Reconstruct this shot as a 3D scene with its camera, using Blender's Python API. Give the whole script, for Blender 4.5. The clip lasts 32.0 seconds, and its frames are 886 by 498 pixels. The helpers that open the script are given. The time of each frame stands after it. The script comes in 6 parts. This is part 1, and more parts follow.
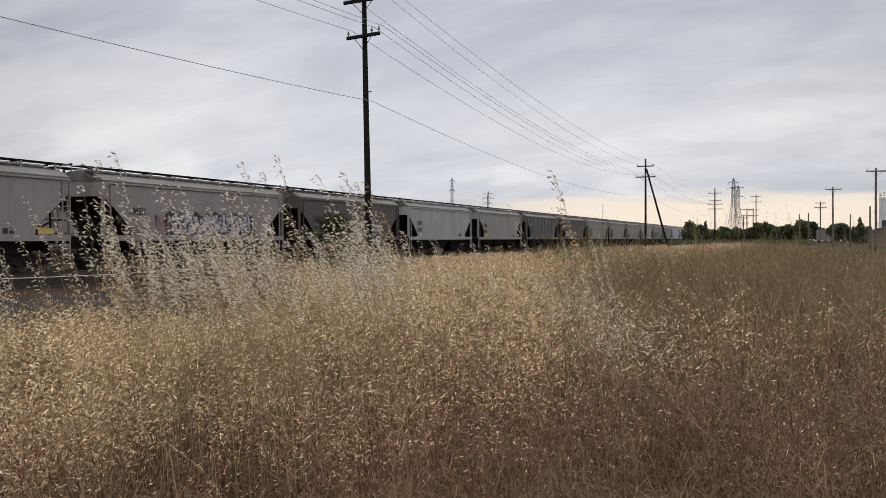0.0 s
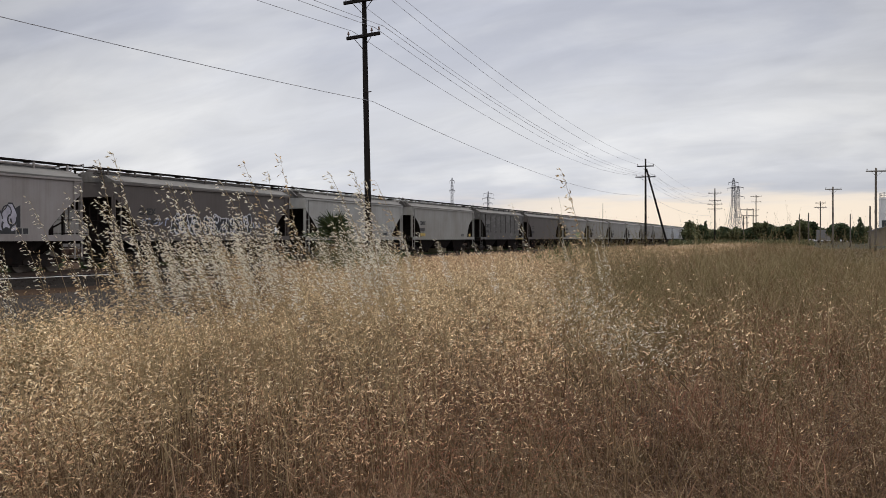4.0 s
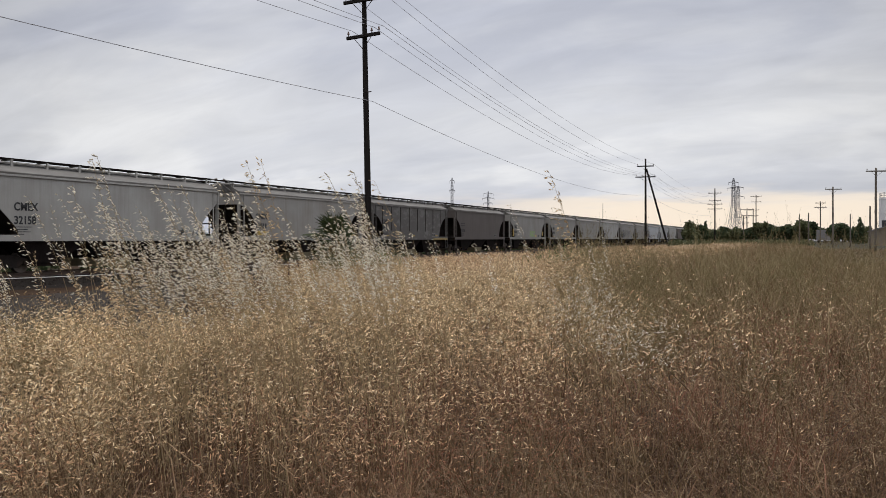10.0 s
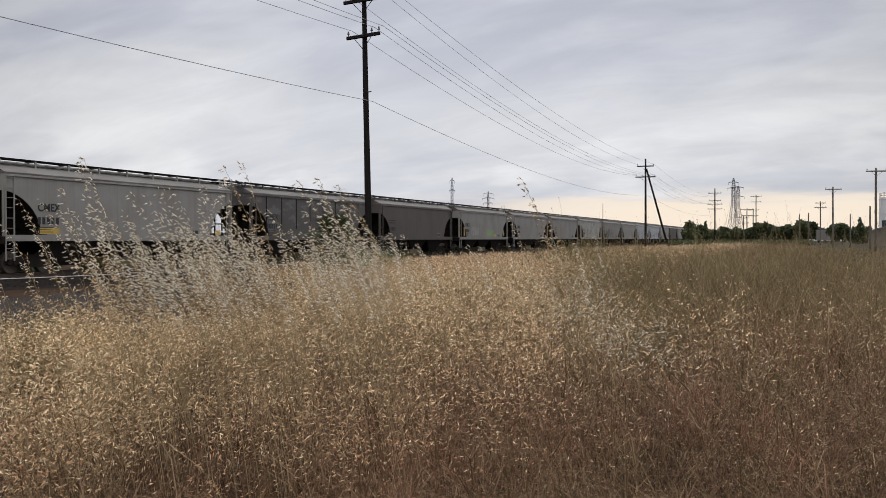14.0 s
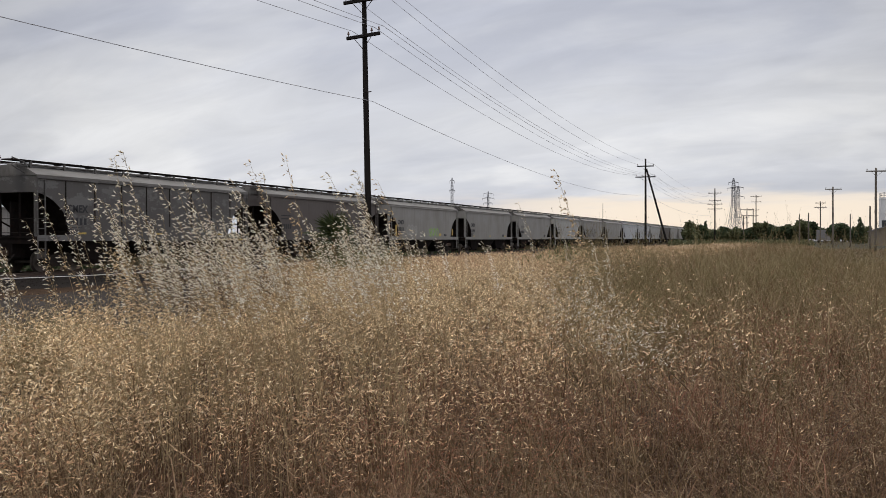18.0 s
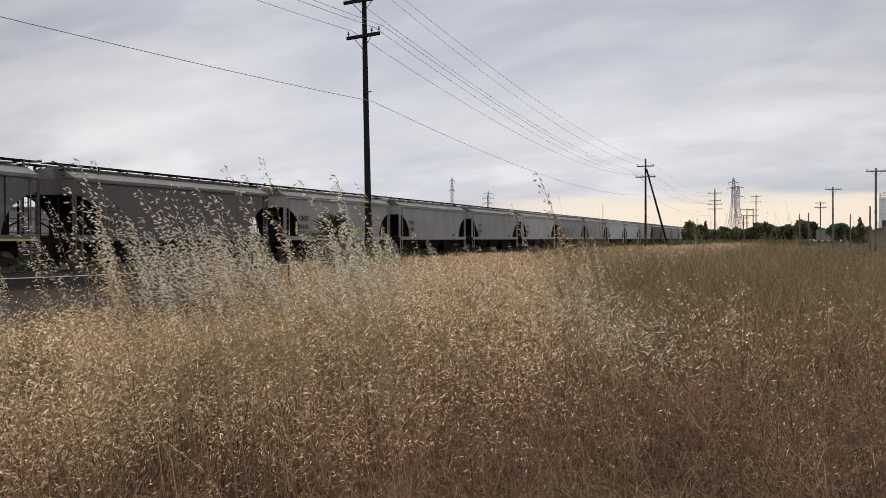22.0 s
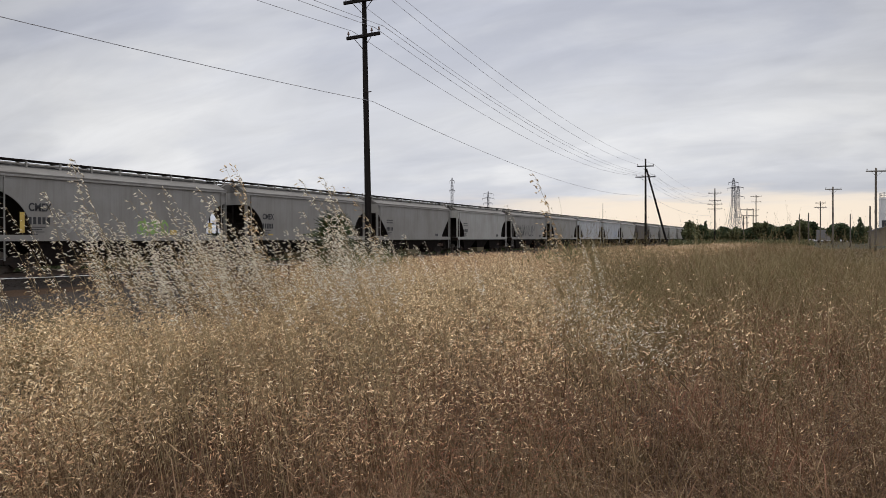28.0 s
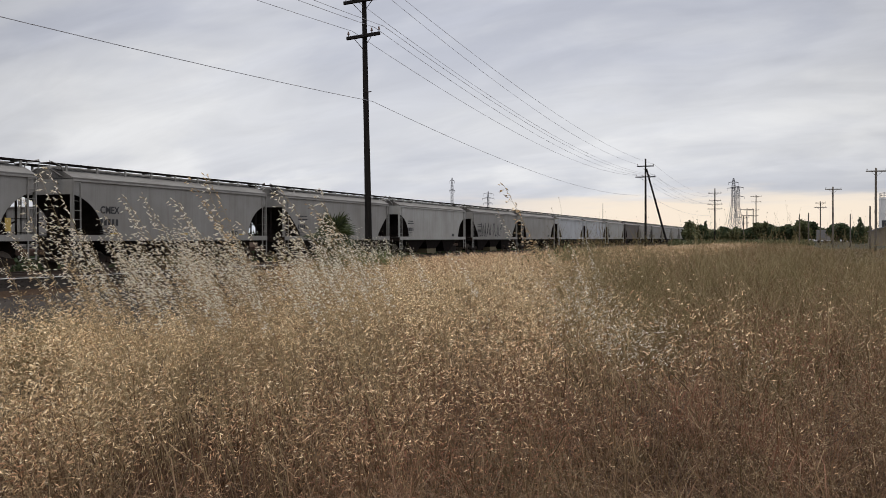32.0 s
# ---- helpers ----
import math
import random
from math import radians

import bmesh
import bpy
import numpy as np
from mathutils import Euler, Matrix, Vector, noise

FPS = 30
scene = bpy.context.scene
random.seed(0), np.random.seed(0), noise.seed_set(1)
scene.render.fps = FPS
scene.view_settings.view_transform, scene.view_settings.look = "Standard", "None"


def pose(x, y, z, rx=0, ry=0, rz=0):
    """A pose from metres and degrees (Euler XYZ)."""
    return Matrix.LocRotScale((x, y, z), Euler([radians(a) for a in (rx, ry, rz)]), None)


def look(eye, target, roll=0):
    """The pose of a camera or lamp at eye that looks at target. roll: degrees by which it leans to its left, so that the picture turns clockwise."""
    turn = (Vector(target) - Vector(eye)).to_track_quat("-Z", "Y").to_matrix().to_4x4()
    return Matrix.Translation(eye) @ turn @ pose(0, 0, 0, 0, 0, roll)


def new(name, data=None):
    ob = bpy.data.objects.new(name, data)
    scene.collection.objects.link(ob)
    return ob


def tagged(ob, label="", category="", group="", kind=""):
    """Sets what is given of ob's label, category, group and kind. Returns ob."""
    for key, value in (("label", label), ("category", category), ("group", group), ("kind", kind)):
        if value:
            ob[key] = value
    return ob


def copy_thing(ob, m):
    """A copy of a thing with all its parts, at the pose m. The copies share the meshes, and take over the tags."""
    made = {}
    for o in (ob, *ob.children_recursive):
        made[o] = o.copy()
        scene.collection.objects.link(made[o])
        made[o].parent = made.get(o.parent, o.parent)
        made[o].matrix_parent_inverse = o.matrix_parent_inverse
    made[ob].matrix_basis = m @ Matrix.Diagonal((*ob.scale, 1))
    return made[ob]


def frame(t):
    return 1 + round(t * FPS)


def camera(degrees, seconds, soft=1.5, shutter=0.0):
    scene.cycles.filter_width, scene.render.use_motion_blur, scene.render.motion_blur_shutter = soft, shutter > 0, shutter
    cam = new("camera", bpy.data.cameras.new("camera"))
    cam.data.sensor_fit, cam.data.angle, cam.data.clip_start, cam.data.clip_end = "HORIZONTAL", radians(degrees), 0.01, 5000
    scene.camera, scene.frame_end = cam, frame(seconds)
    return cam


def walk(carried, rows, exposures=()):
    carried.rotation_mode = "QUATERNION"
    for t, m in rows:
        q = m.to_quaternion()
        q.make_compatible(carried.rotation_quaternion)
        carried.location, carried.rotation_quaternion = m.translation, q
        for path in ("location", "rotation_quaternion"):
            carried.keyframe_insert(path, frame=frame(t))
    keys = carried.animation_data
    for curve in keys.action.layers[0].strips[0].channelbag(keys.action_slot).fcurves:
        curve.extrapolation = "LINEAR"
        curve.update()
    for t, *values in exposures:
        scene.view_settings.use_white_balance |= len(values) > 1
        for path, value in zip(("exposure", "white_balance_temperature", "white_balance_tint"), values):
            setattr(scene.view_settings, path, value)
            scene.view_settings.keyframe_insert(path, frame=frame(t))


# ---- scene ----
cam = camera(52.8, 32.0, soft=0.6)
EYE = 1.45
STAND = pose(0, 0, EYE, 89.31, 0, 21.30)
walk(cam, [(0.0, STAND), (32.0, STAND)], exposures=[(0.0, 0.0), (32.0, 0.0)])

# ---------------------------------------------------------------- light
SUN_TURN = radians(171)
world = bpy.data.worlds.new("overcast_sky")
scene.world = world
world.use_nodes = True
wn, wl = world.node_tree.nodes, world.node_tree.links
wn.clear()


def wnode(kind, **kw):
    n = wn.new(kind)
    for k, v in kw.items():
        n.inputs[k].default_value = v
    return n


def wmath(op, a, b=None, c=None, clamp=False):
    n = wn.new("ShaderNodeMath")
    n.operation, n.use_clamp = op, clamp
    for i, v in enumerate((a, b, c)):
        if v is None:
            continue
        if isinstance(v, (int, float)):
            n.inputs[i].default_value = v
        else:
            wl.new(v, n.inputs[i])
    return n.outputs[0]


def wramp(fac, stops, smooth=True):
    n = wn.new("ShaderNodeValToRGB")
    n.color_ramp.interpolation = "EASE" if smooth else "LINEAR"
    els = n.color_ramp.elements
    while len(els) < len(stops):
        els.new(0.5)
    for e, (p, c) in zip(els, stops):
        e.position, e.color = p, (*c, 1)
    wl.new(fac, n.inputs[0])
    return n.outputs[0]


def wmix(fac, a, b, mode="MIX"):
    n = wn.new("ShaderNodeMix")
    n.data_type, n.blend_type = "RGBA", mode
    for i, v in ((0, fac), (6, a), (7, b)):
        if isinstance(v, (int, float)):
            n.inputs[i].default_value = v
        elif isinstance(v, tuple):
            n.inputs[i].default_value = (*v, 1)
        else:
            wl.new(v, n.inputs[i])
    return n.outputs[2]


def build_sky():
    tc = wn.new("ShaderNodeTexCoord")
    sep = wn.new("ShaderNodeSeparateXYZ")
    wl.new(tc.outputs["Generated"], sep.inputs[0])
    x, y, z = sep.outputs
    up = wmath("MAXIMUM", z, 0.0)
    # the cloud deck, a flat sheet overhead
    den = wmath("ADD", up, 0.34)
    cx, cy = wmath("DIVIDE", x, den), wmath("DIVIDE", y, den)
    comb = wn.new("ShaderNodeCombineXYZ")
    wl.new(cx, comb.inputs[0]), wl.new(cy, comb.inputs[1])
    n1 = wnode("ShaderNodeTexNoise", Scale=1.5, Detail=4.0, Roughness=0.5, Distortion=0.5)
    n2 = wnode("ShaderNodeTexNoise", Scale=4.2, Detail=5.0, Roughness=0.55, Distortion=0.3)
    mp = wn.new("ShaderNodeMapping")
    mp.inputs["Location"].default_value = (3.1, 0.7, 0.0)
    mp.inputs["Rotation"].default_value = (0, 0, 0.5)
    mp.inputs["Scale"].default_value = (0.75, 1.25, 1.0)
    wl.new(comb.outputs[0], mp.inputs[0])
    wl.new(mp.outputs[0], n1.inputs["Vector"]), wl.new(mp.outputs[0], n2.inputs["Vector"])
    mixed = wmath("ADD", wmath("MULTIPLY", n1.outputs[0], 0.72), wmath("MULTIPLY", n2.outputs[0], 0.28))
    clouds = wramp(mixed, [(0.37, (0.425, 0.45, 0.535)), (0.5, (0.535, 0.555, 0.62)), (0.63, (0.70, 0.71, 0.745))])
    # paler belt halfway down to the horizon
    belt = wramp(up, [(0.0, (0, 0, 0)), (0.045, (0.15,) * 3), (0.13, (1, 1, 1)), (0.21, (0.25,) * 3), (0.32, (0, 0, 0))])
    clouds = wmix(wmath("MULTIPLY", belt, 0.45), clouds, (0.735, 0.742, 0.758))
    # thinner, brighter cloud straight ahead, with long soft streaks
    ahead_dot = wmath("ADD", wmath("MULTIPLY", y, 0.93), wmath("MULTIPLY", x, -0.365))
    lobe = wramp(ahead_dot, [(0.86, (0, 0, 0)), (0.985, (1, 1, 1))])
    streak = wnode("ShaderNodeTexNoise", Scale=3.2, Detail=7.0, Roughness=0.58, Distortion=0.7)
    mp3 = wn.new("ShaderNodeMapping")
    mp3.inputs["Location"].default_value = (0.4, 2.2, 0.0)
    mp3.inputs["Rotation"].default_value = (0, 0, 0.36)
    mp3.inputs["Scale"].default_value = (0.8, 2.4, 1.0)
    wl.new(comb.outputs[0], mp3.inputs[0]), wl.new(mp3.outputs[0], streak.inputs["Vector"])
    gain = wmath("ADD", wmath("MULTIPLY", lobe, 0.21), wmath("MULTIPLY", wmath("SUBTRACT", streak.outputs[0], 0.5), 0.35))
    gain = wmath("ADD", gain, 0.93)
    tint = wn.new("ShaderNodeCombineXYZ")
    for i in range(3):
        wl.new(gain, tint.inputs[i])
    clouds = wmix(1.0, clouds, tint.outputs[0], "MULTIPLY")
    # the clear gap low in the west
    west = wmath("ADD", wmath("MULTIPLY", y, 0.985), wmath("MULTIPLY", x, 0.17))
    toward = wramp(west, [(0.80, (0, 0, 0)), (0.955, (1, 1, 1))])
    wob = wnode("ShaderNodeTexNoise", Scale=9.0, Detail=4.0)
    mp2 = wn.new("ShaderNodeMapping")
    mp2.inputs["Scale"].default_value = (1.0, 1.0, 9.0)
    wl.new(tc.outputs["Generated"], mp2.inputs[0]), wl.new(mp2.outputs[0], wob.inputs["Vector"])
    low = wmath("ADD", z, wmath("MULTIPLY", wmath("SUBTRACT", wob.outputs[0], 0.5), 0.05))
    gap = wramp(low, [(0.0, (1, 1, 1)), (0.034, (1, 1, 1)), (0.056, (0, 0, 0))])
    warm = wramp(up, [(0.0, (1.0, 0.83, 0.66)), (0.03, (1.0, 0.86, 0.70)), (0.06, (0.86, 0.78, 0.70))])
    sky = wmix(wmath("MULTIPLY", gap, wmath("MULTIPLY", toward, 0.86)), clouds, warm)
    # an overcast sky is brightest overhead
    lift = wramp(up, [(0.0, (0.5,) * 3), (0.28, (0.5,) * 3), (0.5, (1.0,) * 3)])
    high = wramp(up, [(0.45, (1.0,) * 3), (0.9, (0.72,) * 3)])
    sky = wmix(1.0, sky, wmix(0.0, high, high), "DIVIDE")
    sky = wmix(1.0, sky, wmix(1.0, lift, (2.0, 1.98, 1.94), "MULTIPLY"), "MULTIPLY")
    # below the horizon: dull ground colour
    floor_mask = wramp(wmath("ADD", wmath("MULTIPLY", z, 10.0), 0.5), [(0.40, (1, 1, 1)), (0.5, (0, 0, 0))])
    sky = wmix(floor_mask, sky, (0.16, 0.13, 0.09))
    air = wn.new("ShaderNodeTexSky")
    air.sky_type, air.sun_disc = "NISHITA", False
    air.sun_elevation, air.sun_rotation = radians(79), SUN_TURN
    b1, b2 = wn.new("ShaderNodeBackground"), wn.new("ShaderNodeBackground")
    wl.new(air.outputs[0], b1.inputs[0])
    b1.inputs[1].default_value = 0.003
    wl.new(sky, b2.inputs[0])
    b2.inputs[1].default_value = 1.0
    add, out = wn.new("ShaderNodeAddShader"), wn.new("ShaderNodeOutputWorld")
    wl.new(b1.outputs[0], add.inputs[0]), wl.new(b2.outputs[0], add.inputs[1])
    wl.new(add.outputs[0], out.inputs[0])


build_sky()
sun = new("sun", bpy.data.lights.new("sun", "SUN"))
sun.data.energy, sun.data.angle, sun.data.color = 1.5, radians(10), (1.0, 0.94, 0.85)
sun.matrix_world = look((4, -24, 120), (0, 0, 0))


# ---------------------------------------------------------------- materials
def shader(name):
    m = bpy.data.materials.new(name)
    m.use_nodes = True
    return m, m.node_tree.nodes, m.node_tree.links, m.node_tree.nodes["Principled BSDF"]


def mat(name, base, rough=0.8, metal=0.0, var=0.25, scale=3.0, fine=40.0, bump=0.15, stain=None, island=0.0, stretch=(1, 1, 1), spec=0.4):
    """A worn surface: two scales of noise in colour, a fine bump, and stains of another colour."""
    m, n, l, p = shader(name)
    tc = n.new("ShaderNodeTexCoord")
    mp = n.new("ShaderNodeMapping")
    mp.inputs["Scale"].default_value = stretch
    l.new(tc.outputs["Object"], mp.inputs[0])
    a, b = n.new("ShaderNodeTexNoise"), n.new("ShaderNodeTexNoise")
    a.inputs["Scale"].default_value, b.inputs["Scale"].default_value = scale, fine
    a.inputs["Detail"].default_value = b.inputs["Detail"].default_value = 6
    l.new(mp.outputs[0], a.inputs["Vector"]), l.new(mp.outputs[0], b.inputs["Vector"])

    def mx(fac, c1, c2, mode="MIX"):
        k = n.new("ShaderNodeMix")
        k.data_type, k.blend_type = "RGBA", mode
        for i, v in ((0, fac), (6, c1), (7, c2)):
            if isinstance(v, (int, float)):
                k.inputs[i].default_value = v
            elif isinstance(v, tuple):
                k.inputs[i].default_value = (*v, 1)
            else:
                l.new(v, k.inputs[i])
        return k.outputs[2]

    def span(src, lo, hi):
        k = n.new("ShaderNodeMapRange")
        k.inputs[1].default_value, k.inputs[2].default_value = 0.3, 0.7
        k.inputs[3].default_value, k.inputs[4].default_value = lo, hi
        l.new(src, k.inputs[0])
        return k.outputs[0]

    col = mx(span(a.outputs[0], 0, 1), tuple(c * (1 - var) for c in base), tuple(min(1, c * (1 + var)) for c in base))
    col = mx(0.35, col, mx(span(b.outputs[0], 0, 1), tuple(c * (1 - var) for c in base), tuple(min(1, c * (1 + var)) for c in base)))
    if stain:
        s = n.new("ShaderNodeTexNoise")
        s.inputs["Scale"].default_value, s.inputs["Detail"].default_value = scale * 0.6, 8
        s.inputs["Roughness"].default_value = 0.65
        l.new(mp.outputs[0], s.inputs["Vector"])
        k = n.new("ShaderNodeMapRange")
        k.inputs[1].default_value, k.inputs[2].default_value = 0.52, 0.7
        l.new(s.outputs[0], k.inputs[0])
        col = mx(k.outputs[0], col, stain)
    if island:
        g = n.new("ShaderNodeNewGeometry")
        h = n.new("ShaderNodeHueSaturation")
        k = n.new("ShaderNodeMapRange")
        k.inputs[3].default_value, k.inputs[4].default_value = 1 - island, 1 + island
        l.new(g.outputs["Random Per Island"], k.inputs[0])
        l.new(k.outputs[0], h.inputs["Value"]), l.new(col, h.inputs["Color"])
        col = h.outputs[0]
    l.new(col, p.inputs["Base Color"])
    l.new(span(b.outputs[0], rough - 0.08, min(1, rough + 0.08)), p.inputs["Roughness"])
    p.inputs["Metallic"].default_value = metal
    p.inputs["Specular IOR Level"].default_value = spec
    if bump:
        bp = n.new("ShaderNodeBump")
        bp.inputs["Strength"].default_value, bp.inputs["Distance"].default_value = bump, 0.02
        l.new(b.outputs[0], bp.inputs["Height"]), l.new(bp.outputs[0], p.inputs["Normal"])
    return m


def plant_mat(name, tones, glow=0.35, patch=None, rough=0.7):
    """Dry or green plant matter: each blade takes its own tone; light passes through it. patch: a second set of tones in drifts."""
    m, n, l, p = shader(name)
    g = n.new("ShaderNodeNewGeometry")

    def ramp(ts):
        r = n.new("ShaderNodeValToRGB")
        while len(r.color_ramp.elements) < len(ts):
            r.color_ramp.elements.new(0.5)
        for i, (e, c) in enumerate(zip(r.color_ramp.elements, ts)):
            e.position, e.color = i / max(1, len(ts) - 1), (*c, 1)
        l.new(g.outputs["Random Per Island"], r.inputs[0])
        return r.outputs[0]

    col = ramp(tones)
    if patch:
        ts, scale, lo, hi = patch
        no = n.new("ShaderNodeTexNoise")
        no.inputs["Scale"].default_value, no.inputs["Detail"].default_value = scale, 3
        l.new(g.outputs["Position"], no.inputs["Vector"])
        k = n.new("ShaderNodeMapRange")
        k.inputs[1].default_value, k.inputs[2].default_value = lo, hi
        l.new(no.outputs[0], k.inputs[0])
        x = n.new("ShaderNodeMix")
        x.data_type = "RGBA"
        l.new(k.outputs[0], x.inputs[0]), l.new(col, x.inputs[6]), l.new(ramp(ts), x.inputs[7])
        col = x.outputs[2]
    l.new(col, p.inputs["Base Color"])
    p.inputs["Roughness"].default_value, p.inputs["Specular IOR Level"].default_value = rough, 0.25
    t = n.new("ShaderNodeBsdfTranslucent")
    l.new(col, t.inputs[0])
    ms = n.new("ShaderNodeMixShader")
    ms.inputs[0].default_value = glow
    out = n["Material Output"]
    l.new(p.outputs[0], ms.inputs[1]), l.new(t.outputs[0], ms.inputs[2]), l.new(ms.outputs[0], out.inputs[0])
    return m


STEEL_DARK = mat("dark_grimy_steel", (0.024, 0.020, 0.018), 0.9, 0.0, 0.4, 2, 30, stain=(0.040, 0.026, 0.018), spec=0.06)
# Near-black steel of the underframe, end parts and walkways.
STEEL_UNDER = mat("blackish_underframe", (0.016, 0.013, 0.012), 0.95, 0.0, 0.4, 3, 30, stain=(0.028, 0.018, 0.014), spec=0.04)
# Brown grime plus the shade of the down-facing end recess.
GRIME_SHADE = mat("shaded_grimy_sheet", (0.042, 0.034, 0.030), 0.95, 0.0, 0.4, 1.5, 20, stain=(0.026, 0.020, 0.017), spec=0.05)
RUST = mat("brown_rust", (0.065, 0.038, 0.026), 0.9, 0.0, 0.4, 3, 30)
RAIL_TOP = mat("rail_steel", (0.075, 0.052, 0.04), 0.7, 0.3, 0.2, 2, 40)
WHEEL = mat("wheel_steel", (0.12, 0.10, 0.085), 0.6, 0.6, 0.3, 4, 30)
STRIPE = mat("yellow_reflective_stripe", (0.46, 0.32, 0.08), 0.6)
# Roof colour lowered to offset the bright overhead sky falling on it.
ROOF_DIMMED = mat("dimmed_roof", (0.135, 0.127, 0.117), 0.85, 0.0, 0.3, 0.7, 14, 0.2, stain=(0.085, 0.073, 0.063), stretch=(2.5, 0.6, 1))
INK = mat("black_lettering", (0.03, 0.03, 0.032), 0.8, 0.0, 0.2, 4, 40)
INK_WHITE = mat("white_spray_paint", (0.55, 0.54, 0.56), 0.8, 0.0, 0.12, 4, 40)
INK_LILAC = mat("lilac_white_spray_paint", (0.36, 0.34, 0.38), 0.8, 0.0, 0.35, 3, 30)
INK_PINK = mat("pinkish_red_overspray", (0.26, 0.17, 0.17), 0.85, 0.0, 0.25, 3, 30)
INK_BLUE = mat("pale_blue_spray_paint", (0.36, 0.40, 0.52), 0.8, 0.0, 0.2, 4, 40)
INK_GREEN = mat("green_spray_paint", (0.22, 0.36, 0.10), 0.8, 0.0, 0.2, 4, 40)
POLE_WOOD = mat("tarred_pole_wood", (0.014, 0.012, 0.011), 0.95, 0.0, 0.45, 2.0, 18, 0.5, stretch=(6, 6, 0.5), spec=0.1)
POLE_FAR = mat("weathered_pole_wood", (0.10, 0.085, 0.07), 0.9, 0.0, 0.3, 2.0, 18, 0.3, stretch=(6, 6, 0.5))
GLASSY = mat("brown_porcelain", (0.10, 0.06, 0.045), 0.25, 0.0, 0.2, 8, 40)
CABLE = mat("weathered_cable", (0.36, 0.36, 0.38), 0.7, 0.2, 0.2, 8, 40, 0)
FENCE_WIRE = mat("galvanised_wire", (0.62, 0.60, 0.57), 0.5, 0.3, 0.2, 8, 60, 0)
LATTICE = mat("galvanised_lattice_steel", (0.16, 0.16, 0.175), 0.7, 0.3, 0.15, 2, 10, 0)
# Soil darkened to deepen the shade in the gaps of the grass.
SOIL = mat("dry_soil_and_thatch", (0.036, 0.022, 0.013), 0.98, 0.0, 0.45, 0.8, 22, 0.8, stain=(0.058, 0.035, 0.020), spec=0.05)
TANGLE = plant_mat("pale_flattened_straws", [(0.12, 0.070, 0.038), (0.34, 0.245, 0.150), (0.46, 0.360, 0.240), (0.20, 0.125, 0.070), (0.40, 0.300, 0.190)], 0.1)
# Dead blades whose dark reddish tones carry the shade low in the grass.
THATCH = plant_mat("shaded_dead_thatch", [(0.050, 0.024, 0.013), (0.095, 0.048, 0.025), (0.140, 0.078, 0.040), (0.040, 0.020, 0.011), (0.190, 0.115, 0.062)], 0.05)
GRAVEL = mat("grey_gravel", (0.036, 0.030, 0.026), 0.98, 0.0, 0.4, 1.2, 30, 1.0, stain=(0.038, 0.032, 0.024), spec=0.05)
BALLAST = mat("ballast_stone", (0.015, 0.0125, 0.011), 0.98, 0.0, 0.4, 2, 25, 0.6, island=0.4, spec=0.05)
TIE_WOOD = mat("creosoted_tie", (0.030, 0.024, 0.020), 0.95, 0.0, 0.4, 3, 25, 0.6)
PAVING = mat("grey_asphalt_lot", (0.046, 0.043, 0.034), 0.98, 0.0, 0.3, 0.3, 10, 0.4, stain=(0.040, 0.040, 0.022), spec=0.03)
TAN_WALL = mat("tan_corrugated_wall", (0.19, 0.155, 0.115), 0.85, 0.0, 0.2, 0.6, 8, 0.2, stain=(0.15, 0.11, 0.08))
SHED_WALL = mat("dull_grey_sheet_wall", (0.20, 0.19, 0.18), 0.85, 0.0, 0.2, 0.5, 8, 0.2, stain=(0.15, 0.13, 0.115))
SILO_WHITE = mat("off_white_metal", (0.55, 0.54, 0.53), 0.7, 0.0, 0.12, 0.8, 8, 0.1)
DARK_PANE = mat("dark_window", (0.03, 0.032, 0.036), 0.25, 0.0, 0.1, 4, 20, 0)
VAN_WHITE = mat("white_vehicle_paint", (0.56, 0.57, 0.59), 0.35, 0.0, 0.06, 2, 20, 0)
ROOF_GREY = mat("grey_shingle_roof", (0.16, 0.15, 0.15), 0.9, 0.0, 0.2, 2, 20, 0.3)
BARK = mat("rough_bark", (0.11, 0.08, 0.055), 0.95, 0.0, 0.4, 3, 20, 0.8)

STRAW = plant_mat("straw_spikelets", [(0.140, 0.070, 0.033), (0.640, 0.425, 0.230), (0.930, 0.740, 0.475), (0.270, 0.150, 0.072), (0.870, 0.630, 0.370), (0.170, 0.088, 0.042), (0.950, 0.800, 0.540)], 0.14,
                  ([(0.180, 0.080, 0.042), (0.560, 0.310, 0.170), (0.840, 0.570, 0.345), (0.290, 0.145, 0.072)], 0.9, 0.48, 0.68))
HUSK = plant_mat("pale_oat_husks", [(0.84, 0.76, 0.60), (0.94, 0.89, 0.78), (0.66, 0.56, 0.39), (0.95, 0.92, 0.84), (0.82, 0.72, 0.54)], 0.34)
# Redder STRAW for the nearest grass, the foreground's dimness put into its colour.
DIM_STRAW = plant_mat("dimmed_reddish_spikelets", [(0.130, 0.062, 0.030), (0.500, 0.305, 0.160), (0.700, 0.500, 0.300), (0.250, 0.130, 0.062), (0.600, 0.385, 0.212), (0.160, 0.078, 0.038), (0.820, 0.640, 0.410)], 0.12,
                      ([(0.170, 0.070, 0.037), (0.470, 0.235, 0.125), (0.640, 0.385, 0.220), (0.250, 0.112, 0.056)], 1.3, 0.46, 0.66))
PALE_STRAW = plant_mat("pale_straw_spikelets", [(0.24, 0.135, 0.060), (0.82, 0.60, 0.34), (0.94, 0.76, 0.49), (0.44, 0.28, 0.135), (0.91, 0.69, 0.41), (0.20, 0.11, 0.048), (0.95, 0.82, 0.58)], 0.2)
